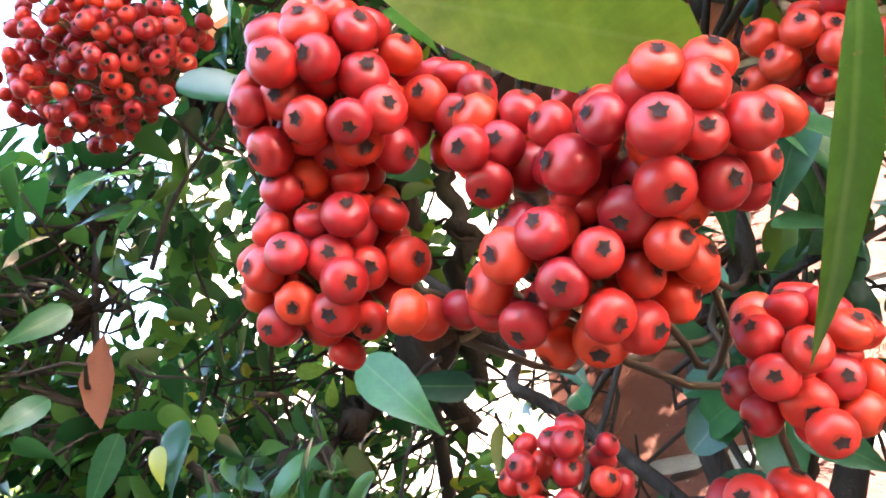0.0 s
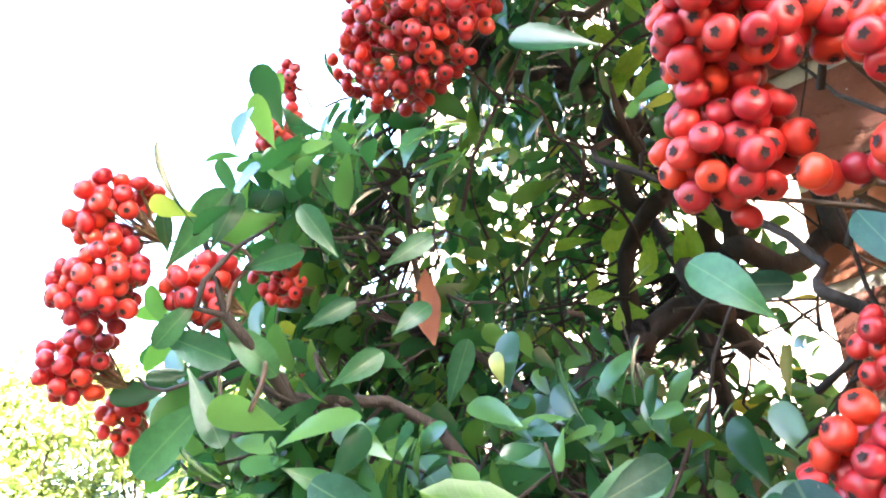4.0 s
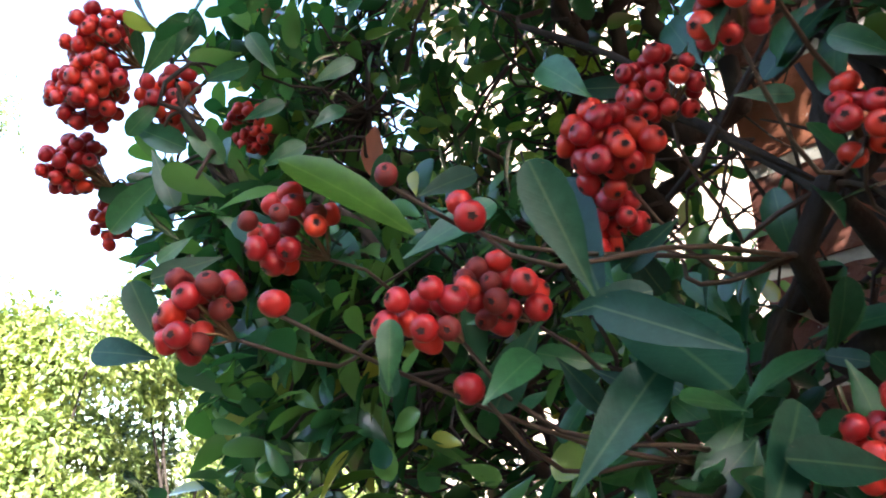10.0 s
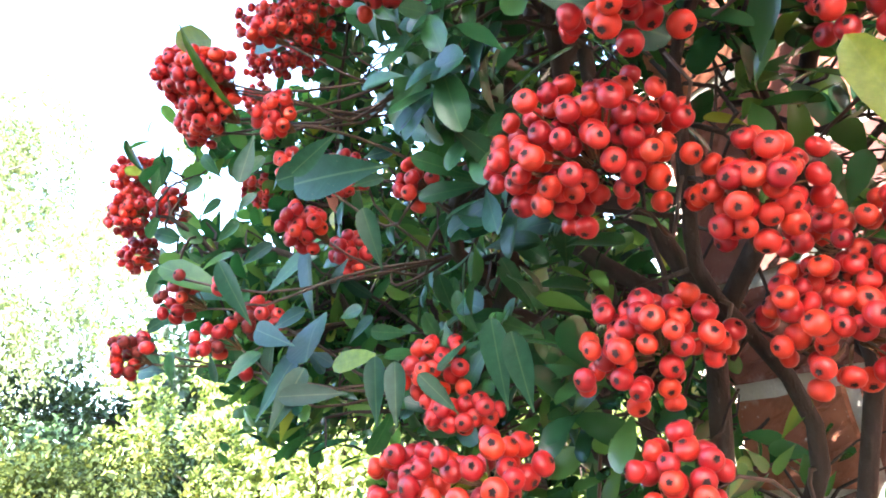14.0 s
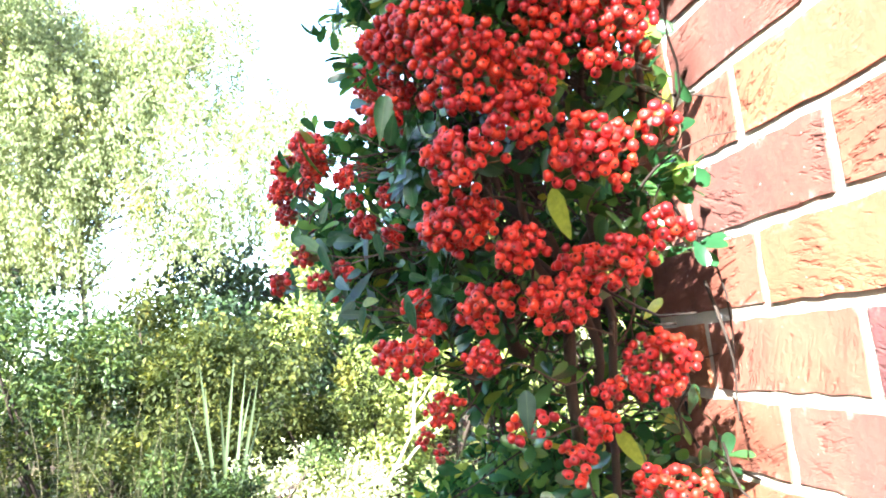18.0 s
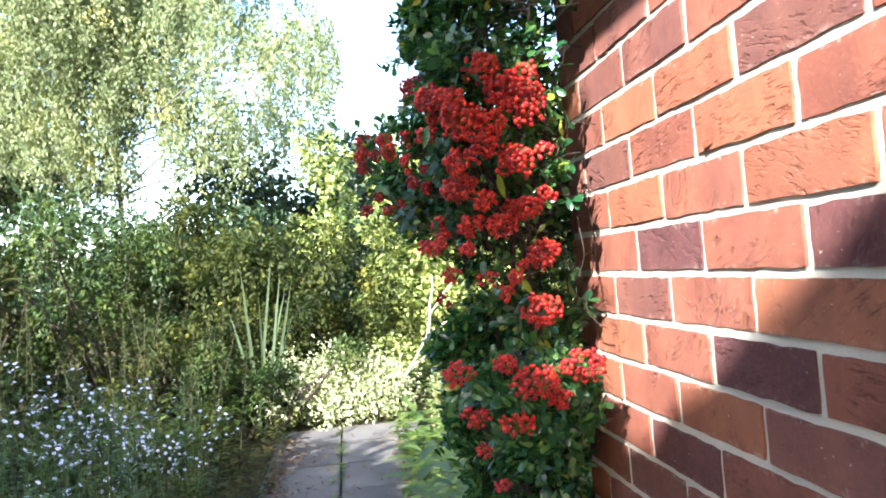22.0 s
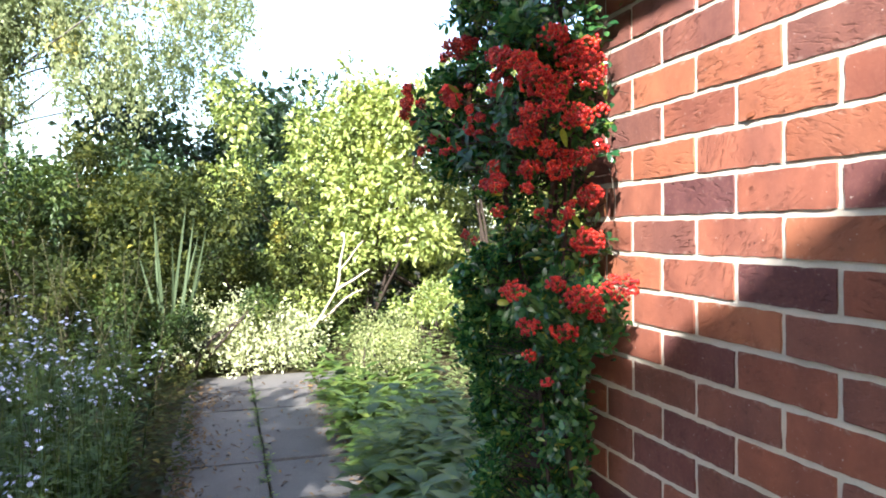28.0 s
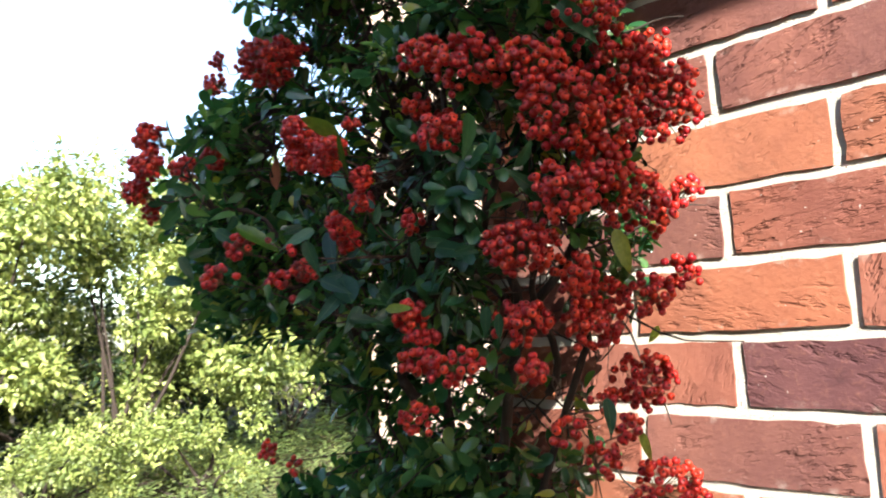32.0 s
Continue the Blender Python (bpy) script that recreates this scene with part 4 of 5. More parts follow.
cluster(0.130, -0.333, 1.712, 0.013, 0.013, 22)
cluster(0.133, -0.309, 1.737, 0.013, 0.011, 24, size=0.8)
cluster(0.106, -0.305, 1.704, 0.012, 0.012, 18)
cluster(0.056, -0.391, 1.700, 0.015, 0.011, 18, 0.3, "sparse head with several withered berries")
cluster(0.058, -0.418, 1.673, 0.011, 0.014, 18, 0.45, "sparse head with brown withered berries")
cluster(0.104, -0.378, 1.667, 0.013, 0.009, 11, 0.15)
cluster(0.107, -0.355, 1.674, 0.013, 0.010, 14, 0.25)
cluster(0.083, -0.411, 1.669, 0.002, 0.002, 1)
cluster(0.104, -0.366, 1.650, 0.002, 0.003, 1)
cluster(0.114, -0.375, 1.691, 0.004, 0.006, 2)
cluster(0.105, -0.392, 1.699, 0.002, 0.002, 1, 1.0)
cluster(0.180, -0.297, 1.630, 0.016, 0.014, 26)
cluster(0.188, -0.292, 1.610, 0.016, 0.008, 16)
cluster(-0.042, -0.286, 1.927, 0.048, 0.028, 185, label="large domed head of red berries")
cluster(0.200, -0.295, 1.812, 0.014, 0.011, 18)
cluster(0.215, -0.275, 1.800, 0.011, 0.014, 14)
cluster(0.180, -0.290, 1.712, 0.011, 0.012, 11)
# heads at the outer tip
cluster(-0.092, -0.409, 1.831, 0.019, 0.017, 42, label="dark red head at the shrub's outer tip")
cluster(-0.084, -0.413, 1.800, 0.022, 0.017, 50)
cluster(-0.122, -0.409, 1.779, 0.018, 0.015, 34)
cluster(-0.143, -0.385, 1.759, 0.011, 0.012, 14)
cluster(-0.058, -0.389, 1.793, 0.017, 0.012, 22)
cluster(-0.137, -0.309, 1.832, 0.018, 0.014, 28)
cluster(-0.151, -0.302, 1.926, 0.017, 0.014, 28)
cluster(-0.145, -0.300, 1.955, 0.011, 0.010, 12)
cluster(-0.190, -0.270, 1.785, 0.005, 0.012, 3)
# the face towards the garden path
cluster(0.371, -0.173, 1.797, 0.034, 0.038, 97)
cluster(0.350, -0.205, 1.824, 0.034, 0.032, 77)
cluster(0.338, -0.232, 1.862, 0.032, 0.025, 58)
cluster(0.352, -0.165, 1.850, 0.025, 0.020, 34)
cluster(0.337, -0.269, 1.780, 0.037, 0.038, 112)
cluster(0.322, -0.285, 1.818, 0.027, 0.023, 51)
cluster(0.350, -0.228, 1.772, 0.027, 0.025, 53)
cluster(0.270, -0.302, 1.829, 0.034, 0.027, 72)
cluster(0.337, -0.277, 1.716, 0.032, 0.026, 70)
cluster(0.348, -0.236, 1.738, 0.027, 0.023, 51)
cluster(0.353, -0.193, 1.709, 0.032, 0.029, 77)
cluster(0.372, -0.150, 1.722, 0.016, 0.014, 14)
cluster(0.338, -0.178, 1.636, 0.027, 0.020, 46)
cluster(0.362, -0.150, 1.655, 0.020, 0.016, 21)
cluster(0.301, -0.190, 1.640, 0.023, 0.018, 30)
cluster(0.290, -0.274, 1.679, 0.034, 0.023, 92)
cluster(0.272, -0.255, 1.618, 0.027, 0.020, 46)
cluster(0.312, -0.212, 1.613, 0.027, 0.023, 53)
cluster(0.318, -0.150, 1.563, 0.029, 0.027, 67, label="round head of orange berries close to the wall")
cluster(0.296, -0.180, 1.548, 0.014, 0.011, 10)
cluster(0.250, -0.319, 1.587, 0.029, 0.014, 33)
cluster(0.222, -0.330, 1.594, 0.018, 0.011, 16)
cluster(0.165, -0.279, 1.537, 0.020, 0.016, 23)
cluster(0.300, -0.240, 1.530, 0.018, 0.015, 14)
cluster(0.342, -0.168, 1.476, 0.036, 0.029, 81)
cluster(0.312, -0.215, 1.505, 0.018, 0.016, 16)
cluster(-0.100, -0.269, 1.486, 0.014, 0.018, 12)
cluster(-0.070, -0.255, 1.470, 0.011, 0.014, 8)
cluster(0.370, -0.190, 1.367, 0.045, 0.027, 89)
cluster(0.378, -0.118, 1.388, 0.038, 0.028, 67)
cluster(0.300, -0.300, 1.380, 0.032, 0.023, 40)
cluster(0.318, -0.280, 1.312, 0.029, 0.019, 33)
cluster(0.350, -0.222, 1.302, 0.031, 0.020, 34)
cluster(0.330, -0.250, 1.205, 0.016, 0.011, 10)
cluster(0.290, -0.265, 1.255, 0.018, 0.014, 12)
cluster(0.318, -0.240, 1.655, 0.020, 0.017, 34)
cluster(0.245, -0.315, 1.775, 0.022, 0.018, 36)
cluster(0.225, -0.310, 1.850, 0.022, 0.018, 34)
cluster(0.290, -0.265, 1.580, 0.018, 0.013, 20)
cluster(0.330, -0.200, 1.530, 0.016, 0.013, 16)
cluster(0.335, -0.230, 1.395, 0.022, 0.016, 30)
cluster(0.350, -0.150, 1.335, 0.022, 0.016, 28)


# ---- its leaves ----
def beyond_shoulder(x, y, z, margin=0.0):
    """Past the slanting outer edge of the shrub's head."""
    limit = np.interp(z, (1.2, 1.45, 1.71, 1.75, 1.80, 1.85, 1.93, 2.0, 2.3), (75, 64, 65, 71, 72, 66, 57, 52, 48))
    return math.degrees(math.atan2(0.19 - x, y + 0.49)) > limit - margin


def leaf_field(count, shell):
    """Leaf places within the shrub, in tufts along short shoots."""
    P, D, N = [], [], []
    while len(P) < count:
        x, y, z = rng.uniform(-0.33, 0.42), rng.uniform(-0.43, 0.12), rng.uniform(0.1, 2.5)
        if not inside(x, y, z):
            continue
        if noise.noise(Vector((x * 13, y * 13, z * 11 + 5))) < (-0.16 if z < 1.62 else -0.24):
            continue
        o = np.array((x - 0.08, y + 0.08, 0.0))
        edge = not inside(x + o[0] * 0.28, y + o[1] * 0.28, z)
        if rng.random() > (1.0 if edge else shell):
            continue
        if x > -0.02 and y > -0.17 and x < 0.29 and rng.random() < (0.9 if 1.72 < z < 1.97 else 0.8 if 1.45 < z else 0.2):
            continue
        if 0.06 < x < 0.28 and y > -0.24 and 1.5 < z < 1.98 and rng.random() < (0.94 if z > 1.72 else 0.82):
            continue
        if 0.16 < x < 0.28 and y < -0.22 and 1.59 < z < 1.71 and rng.random() < 0.6:
            continue
        if -0.30 < x < 0.12 and y > -0.22 and z > 1.70 and rng.random() < 0.64:
            continue
        if x > -0.10 and y > -0.06 and z > 1.78 and rng.random() < 0.6:
            continue
        if 0.07 < x < 0.15 and -0.31 < y < -0.24 and 1.77 < z < 1.84:
            continue
        if x < 0.08 and 1.48 < z < 1.67 and rng.random() < 0.5:
            continue
        if beyond_shoulder(x, y, z):
            continue
        o = unit(o)
        tip = np.array((x, y, z))
        shoot = unit(o * 0.8 + np.array((0, 0, 0.35)) + rng.normal(0, 0.5, 3))
        for k in range(int(rng.integers(4, 9))):
            a = rng.normal(size=3)
            d = unit(shoot * 0.7 + unit(a - (a @ shoot) * shoot) * (0.9 + 0.3 * rng.random()))
            P.append(tip - shoot * 0.007 * k + rng.normal(0, 0.002, 3))
            D.append(d)
            N.append(unit(shoot + np.array((0, 0, 0.5)) + rng.normal(0, 0.25, 3)))
    return np.array(P), np.array(D), np.array(N)


def show_heads(P):
    """Berry heads and the dry leaf stand clear of the leaves towards the open side."""
    ok = np.ones(len(P), bool)
    for c, out, r in HEADS + [(np.array((-0.082, -0.268, 1.81)), np.array((0.5, -0.8, 0)), 0.026)] + [(np.array(c), np.array((0.42, -0.82, -0.38)), 0.036) for c in ((-0.043, -0.087, 1.880), (-0.004, -0.121, 1.972), (-0.085, -0.10, 1.868))]:
        for way in (unit(out), unit(np.array((0.65, -0.7, -0.2))), unit(np.array((0.65, -0.55, -0.5))), unit(np.array((0.3, -0.9, -0.25))), unit(np.array((1.0, -0.25, -0.1)))):
            s = np.clip((P - c) @ way, 0, 0.3 if r > 0.035 else 0.11)
            ok &= np.linalg.norm(P - c - s[:, None] * way, axis=1) > r * 0.9 + 0.006
    return ok


P, D, N = leaf_field(60000, 0.38)
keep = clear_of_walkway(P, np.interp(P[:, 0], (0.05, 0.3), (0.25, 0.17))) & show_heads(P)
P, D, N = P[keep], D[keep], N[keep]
L = 0.014 + 0.016 * rng.random(len(P))
near = np.linalg.norm(P - np.array((0.15, -0.36, 1.7)), axis=1)
order = np.argsort(near)
single, rest = order[:300], order[300:]
part("foliage", leaf_cloud("foliage", P[rest], D[rest], N[rest], L[rest], L[rest] * 0.43, M_LEAF, "spoon", 0.13, 0.2), firethorn, "glossy dark green leaves", "stuff")
LEAF = []
for k in range(7):
    LEAF.append(leaf_cloud("leaf", [(0, 0, 0)], [(1, 0, 0)], [(0, 0, 1)], 1.0, 0.34 + 0.02 * k, M_BLADE1, "spoon", 0.09 + 0.015 * k, 0.08 + 0.05 * k))


NARROW = leaf_cloud("leaf", [(0, 0, 0)], [(1, 0, 0)], [(0, 0, 1)], 1.0, 0.13, M_GREENBLADE, "lance", 0.2, 0.3)
SHADE_TINTED = [leaf_cloud("leaf", [(0, 0, 0)], [(1, 0, 0)], [(0, 0, 1)], 1.0, 0.34 + 0.04 * k, M_BLADE2, "spoon", 0.12, 0.05 + 0.1 * k) for k in range(3)]


def put_leaf(p, d, n, length, me, label="", flip=True):
    if flip and d[2] < -0.4 * length and p[2] < 1.7:
        p, d = [a + b_ for a, b_ in zip(p, d)], [-a for a in d]
    d = Vector(d).normalized()
    s = Vector(n).cross(d).normalized()
    u = d.cross(s)
    m = Matrix((d, s, u)).transposed().to_4x4()
    return part("leaf", me, firethorn, label, place=Matrix.Translation(p) @ m @ Matrix.Scale(length, 4))


for i in single:
    put_leaf(P[i], D[i], N[i], L[i], LEAF[int(i) % 7], "", False)
# fine dark twigs through the shrub
tw = []
for i in range(0, len(P), 16):
    if np.linalg.norm(nearest_stem(P[i]) - P[i]) > (0.07 if P[i, 0] > 0.27 else 0.2):
        continue
    tw.append(twig(wander(nearest_stem(P[i]), P[i], 7, 0.012), 0.0013, 0.0006, 4))
for _ in range(900):
    x, y, z = rng.uniform(-0.33, 0.3), rng.uniform(-0.26, 0.1), rng.uniform(1.45, 2.3)
    if not inside(x, y, z):
        continue
    a = np.array((x, y, z))
    e = a + unit(rng.normal(size=3) + (0, 0, 0.35)) * rng.uniform(0.05, 0.16)
    if beyond_shoulder(*a, 6) or beyond_shoulder(*e, 6):
        continue
    tw.append(twig(wander(a, e, 7, 0.008), 0.0016, 0.0006, 4))
part("brushwood", mesh_of("brushwood", *joined(tw), [M_BARK]), firethorn, "thin dark twigs", "stuff")
DEAD = leaf_cloud("dead_leaf", [(0, 0, 0)], [(1, 0, 0)], [(0, 0, 1)], 1.0, 0.32, M_DEAD, "lance", 0.3, 0.15)
put_leaf((-0.080, -0.263, 1.787), (-0.008, 0.002, 0.051), (0.55, -0.8, 0.1), 0.046, DEAD, "dead brown leaf hanging among green ones")
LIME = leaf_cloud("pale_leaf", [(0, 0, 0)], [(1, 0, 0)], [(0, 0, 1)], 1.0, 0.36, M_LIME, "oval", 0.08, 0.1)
GREENISH = leaf_cloud("leaf", [(0, 0, 0)], [(1, 0, 0)], [(0, 0, 1)], 1.0, 0.34, M_GREENBLADE, "oval", 0.12, 0.12)
# leaves that stand out
put_leaf((0.152, -0.386, 1.799), (0.034, 0.009, -0.020), (0.15, -0.80, -0.45), 0.042, LIME)
put_leaf((0.203, -0.387, 1.777), (-0.010, 0.012, -0.036), (0.5, -0.8, 0.10), 0.042, NARROW, "", False)
put_leaf((0.175, -0.354, 1.715), (-0.002, 0.009, 0.021), (0.21, -0.98, 0.32), 0.023, SHADE_TINTED[1])
put_leaf((0.175, -0.291, 1.751), (-0.021, 0.003, -0.005), (0.19, -0.97, 0.20), 0.022, LEAF[6])
put_leaf((0.188, -0.346, 1.728), (0.010, -0.003, -0.010), (0.05, -1.00, 0.34), 0.014, SHADE_TINTED[0])
put_leaf((0.098, -0.295, 1.753), (-0.015, -0.012, 0.022), (0.38, -0.89, 0.08), 0.029, LEAF[6])
put_leaf((0.050, -0.345, 1.699), (0.020, 0.025, 0.020), (0.56, -0.83, 0.31), 0.038, LEAF[0])
put_leaf((-0.002, -0.325, 1.706), (-0.021, -0.005, 0.028), (0.72, -0.69, 0.28), 0.035, LEAF[2])
put_leaf((-0.032, -0.302, 1.749), (0.014, 0.001, 0.024), (0.68, -0.70, 0.15), 0.028, LEAF[0])
put_leaf((0.090, -0.371, 1.692), (-0.018, -0.031, 0.027), (0.6, -0.5, 0.6), 0.045, GREENISH)
put_leaf((0.145, -0.366, 1.664), (-0.005, -0.012, 0.032), (0.62, -0.74, 0.08), 0.034, SHADE_TINTED[0])
put_leaf((0.144, -0.366, 1.663), (0.026, 0.013, -0.014), (0.55, -0.83, 0.22), 0.032, SHADE_TINTED[0])
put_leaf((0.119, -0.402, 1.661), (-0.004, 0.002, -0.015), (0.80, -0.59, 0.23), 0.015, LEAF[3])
put_leaf((0.148, -0.348, 1.651), (-0.013, -0.020, -0.028), (0.61, -0.79, 0.33), 0.037, SHADE_TINTED[0])
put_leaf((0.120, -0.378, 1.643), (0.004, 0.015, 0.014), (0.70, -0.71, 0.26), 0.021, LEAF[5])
put_leaf((0.159, -0.316, 1.721), (0.011, 0.013, 0.000), (0.37, -0.84, -0.04), 0.017, SHADE_TINTED[0])
put_leaf((0.277, -0.350, 1.627), (-0.000, -0.002, -0.019), (0.81, -0.58, 0.39), 0.019, SHADE_TINTED[0])
put_leaf((0.294, -0.353, 1.678), (-0.010, -0.019, 0.000), (0.73, -0.49, -0.13), 0.022, SHADE_TINTED[1])
put_leaf((0.180, -0.352, 1.639), (-0.004, -0.017, -0.025), (0.96, -0.28, 0.33), 0.030, SHADE_TINTED[0])
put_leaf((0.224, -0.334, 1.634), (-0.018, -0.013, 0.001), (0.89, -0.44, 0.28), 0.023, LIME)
put_leaf((0.289, -0.319, 1.631), (-0.005, 0.003, -0.025), (0.64, -0.76, 0.39), 0.026, SHADE_TINTED[0])
put_leaf((0.227, -0.332, 1.687), (-0.003, 0.005, -0.023), (0.82, -0.50, 0.06), 0.024, SHADE_TINTED[0])
put_leaf((0.227, -0.367, 1.717), (0.003, -0.008, -0.019), (0.83, -0.27, -0.14), 0.020, SHADE_TINTED[0])
put_leaf((0.302, -0.352, 1.621), (0.000, -0.002, -0.015), (0.91, -0.41, 0.30), 0.016, SHADE_TINTED[0])
put_leaf((0.323, -0.363, 1.673), (-0.012, -0.010, -0.005), (0.81, -0.29, -0.16), 0.016, SHADE_TINTED[0])
put_leaf((0.312, -0.348, 1.669), (-0.020, -0.023, 0.005), (0.83, -0.32, -0.11), 0.031, SHADE_TINTED[1])
put_leaf((0.299, -0.345, 1.618), (0.001, 0.008, -0.011), (0.88, -0.48, 0.31), 0.014, SHADE_TINTED[0])
put_leaf((0.301, -0.319, 1.625), (-0.004, 0.004, -0.021), (0.80, -0.59, 0.30), 0.022, SHADE_TINTED[0])
put_leaf((0.350, -0.213, 1.653), (-0.004, -0.009, 0.036), (0.64, -0.71, 0.07), 0.038, LIME, "pale yellow-green leaf, sunlight raised in its colour")
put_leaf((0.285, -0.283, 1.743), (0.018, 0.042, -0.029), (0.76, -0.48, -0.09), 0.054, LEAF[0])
put_leaf((0.256, -0.305, 1.706), (0.002, 0.018, -0.016), (0.87, -0.37, 0.01), 0.024, SHADE_TINTED[2])
put_leaf((0.189, -0.338, 1.625), (-0.008, -0.026, 0.004), (0.98, -0.16, 0.26), 0.027, SHADE_TINTED[0])
put_leaf((0.280, -0.327, 1.745), (0.009, 0.007, 0.037), (0.89, -0.10, -0.10), 0.038, LEAF[2])
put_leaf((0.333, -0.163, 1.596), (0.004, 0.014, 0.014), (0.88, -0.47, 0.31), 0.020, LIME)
put_leaf((0.354, -0.257, 1.557), (-0.004, 0.000, -0.028), (0.96, -0.28, 0.45), 0.029, SHADE_TINTED[2])
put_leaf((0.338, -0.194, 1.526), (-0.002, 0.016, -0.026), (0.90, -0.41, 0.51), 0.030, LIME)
put_leaf((0.343, -0.321, 1.750), (-0.004, -0.005, -0.021), (0.92, -0.10, -0.02), 0.022, LEAF[6])
put_leaf((0.352, -0.237, 1.836), (-0.018, -0.024, 0.037), (0.51, -0.77, -0.03), 0.048, LEAF[1])
put_leaf((0.280, -0.274, 1.801), (0.018, 0.018, -0.006), (0.60, -0.75, 0.06), 0.026, LEAF[4])
# leaves about the outer tip
put_leaf((-0.067, -0.400, 1.803), (0.031, 0.009, 0.021), (0.53, -0.37, -0.16), 0.038, LEAF[0], "", False)
put_leaf((-0.065, -0.400, 1.808), (0.012, -0.007, 0.010), (0.79, -0.34, -0.15), 0.017, LEAF[1], "", False)
put_leaf((-0.046, -0.393, 1.804), (0.012, 0.005, 0.018), (1.01, -0.39, -0.17), 0.023, LEAF[2], "", False)
put_leaf((-0.048, -0.379, 1.800), (0.021, 0.007, 0.001), (0.63, -0.45, -0.13), 0.023, LEAF[3], "", False)
put_leaf((-0.052, -0.394, 1.789), (-0.004, -0.013, -0.016), (0.95, -0.37, -0.08), 0.021, LEAF[4], "", False)
put_leaf((-0.065, -0.403, 1.779), (0.021, 0.013, -0.012), (0.58, -0.39, -0.06), 0.028, LEAF[5], "", False)
put_leaf((-0.050, -0.387, 1.781), (0.015, 0.009, -0.017), (0.80, -0.44, -0.06), 0.025, LEAF[6], "", False)
put_leaf((-0.051, -0.398, 1.764), (0.010, 0.007, -0.026), (1.09, -0.41, 0.00), 0.029, LEAF[0], "", False)
put_leaf((-0.041, -0.382, 1.756), (0.005, 0.014, -0.019), (0.69, -0.48, 0.02), 0.024, LEAF[1], "", False)
put_leaf((-0.023, -0.371, 1.773), (0.013, 0.011, 0.007), (0.86, -0.51, -0.09), 0.019, LEAF[2], "", False)
put_leaf((-0.048, -0.390, 1.756), (-0.016, -0.022, -0.024), (0.62, -0.39, 0.03), 0.036, LEAF[3], "", False)
put_leaf((-0.022, -0.381, 1.729), (0.010, 0.014, -0.008), (0.80, -0.53, 0.07), 0.019, LEAF[4], "", False)
put_leaf((-0.022, -0.362, 1.754), (0.014, 0.011, 0.009), (0.99, -0.55, -0.03), 0.020, LEAF[5], "", False)
put_leaf((-0.004, -0.349, 1.768), (0.011, 0.008, 0.010), (0.56, -0.59, -0.08), 0.016, LEAF[6], "", False)
put_leaf((-0.017, -0.379, 1.702), (-0.004, -0.021, 0.002), (0.97, -0.49, 0.14), 0.021, LEAF[0], "", False)
put_leaf((-0.030, -0.387, 1.722), (-0.002, -0.013, -0.011), (0.61, -0.45, 0.10), 0.017, LEAF[1], "", False)
put_leaf((-0.025, -0.354, 1.801), (-0.004, -0.013, 0.020), (0.71, -0.49, -0.16), 0.024, LEAF[2], "", False)
put_leaf((-0.015, -0.342, 1.796), (0.015, 0.012, 0.010), (0.91, -0.57, -0.14), 0.021, LEAF[3], "", False)
# tufts of bright leaves deep in the shrub, sunlight put into their colour
SUN_TINTED = [leaf_cloud("leaf", [(0, 0, 0)], [(1, 0, 0)], [(0, 0, 1)], 1.0, 0.44 + 0.05 * k, M_SUN_TINTED, "spoon", 0.10, 0.1 + 0.1 * k) for k in range(3)]
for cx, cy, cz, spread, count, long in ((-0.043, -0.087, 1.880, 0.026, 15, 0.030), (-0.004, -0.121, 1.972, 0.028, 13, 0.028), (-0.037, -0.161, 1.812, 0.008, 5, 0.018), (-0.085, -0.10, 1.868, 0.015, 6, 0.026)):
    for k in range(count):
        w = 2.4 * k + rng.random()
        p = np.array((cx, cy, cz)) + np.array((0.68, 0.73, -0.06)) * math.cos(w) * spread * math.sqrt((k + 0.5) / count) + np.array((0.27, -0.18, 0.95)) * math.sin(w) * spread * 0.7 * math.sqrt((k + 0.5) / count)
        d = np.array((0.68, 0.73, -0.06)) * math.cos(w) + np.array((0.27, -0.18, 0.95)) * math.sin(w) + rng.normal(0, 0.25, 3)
        put_leaf(p, d, np.array((0.62, -0.62, 0.2)) + rng.normal(0, 0.4, 3), long * (0.75 + 0.4 * rng.random()), SUN_TINTED[k % 3], "", False)
# broad leaves low on the open side, shade put into their dark colour
put_leaf((0.124, -0.334, 1.666), (-0.016, 0.002, 0.048), (0.28, -0.89, 0.03), 0.048, SHADE_TINTED[0], "", False)
put_leaf((0.117, -0.326, 1.672), (0.056, -0.032, -0.024), (0.3, -0.6, 0.75), 0.058, SHADE_TINTED[1], "", False)
put_leaf((0.126, -0.355, 1.664), (0.019, 0.010, 0.005), (0.34, -0.94, 0.16), 0.022, SHADE_TINTED[1], "", False)
put_leaf((0.116, -0.351, 1.666), (-0.012, -0.011, -0.022), (0.60, -0.88, 0.23), 0.027, SHADE_TINTED[2], "", False)
put_leaf((0.118, -0.336, 1.653), (0.016, 0.005, -0.009), (0.30, -0.93, 0.26), 0.019, SHADE_TINTED[0], "", False)
put_leaf((0.121, -0.318, 1.654), (0.012, 0.008, 0.011), (0.38, -0.95, 0.21), 0.018, SHADE_TINTED[1], "", False)
put_leaf((0.121, -0.320, 1.693), (0.003, 0.012, -0.020), (0.22, -0.93, 0.10), 0.023, SHADE_TINTED[2], "", False)
put_leaf((0.106, -0.336, 1.658), (0.012, 0.004, -0.016), (0.42, -0.91, 0.26), 0.020, SHADE_TINTED[0], "", False)
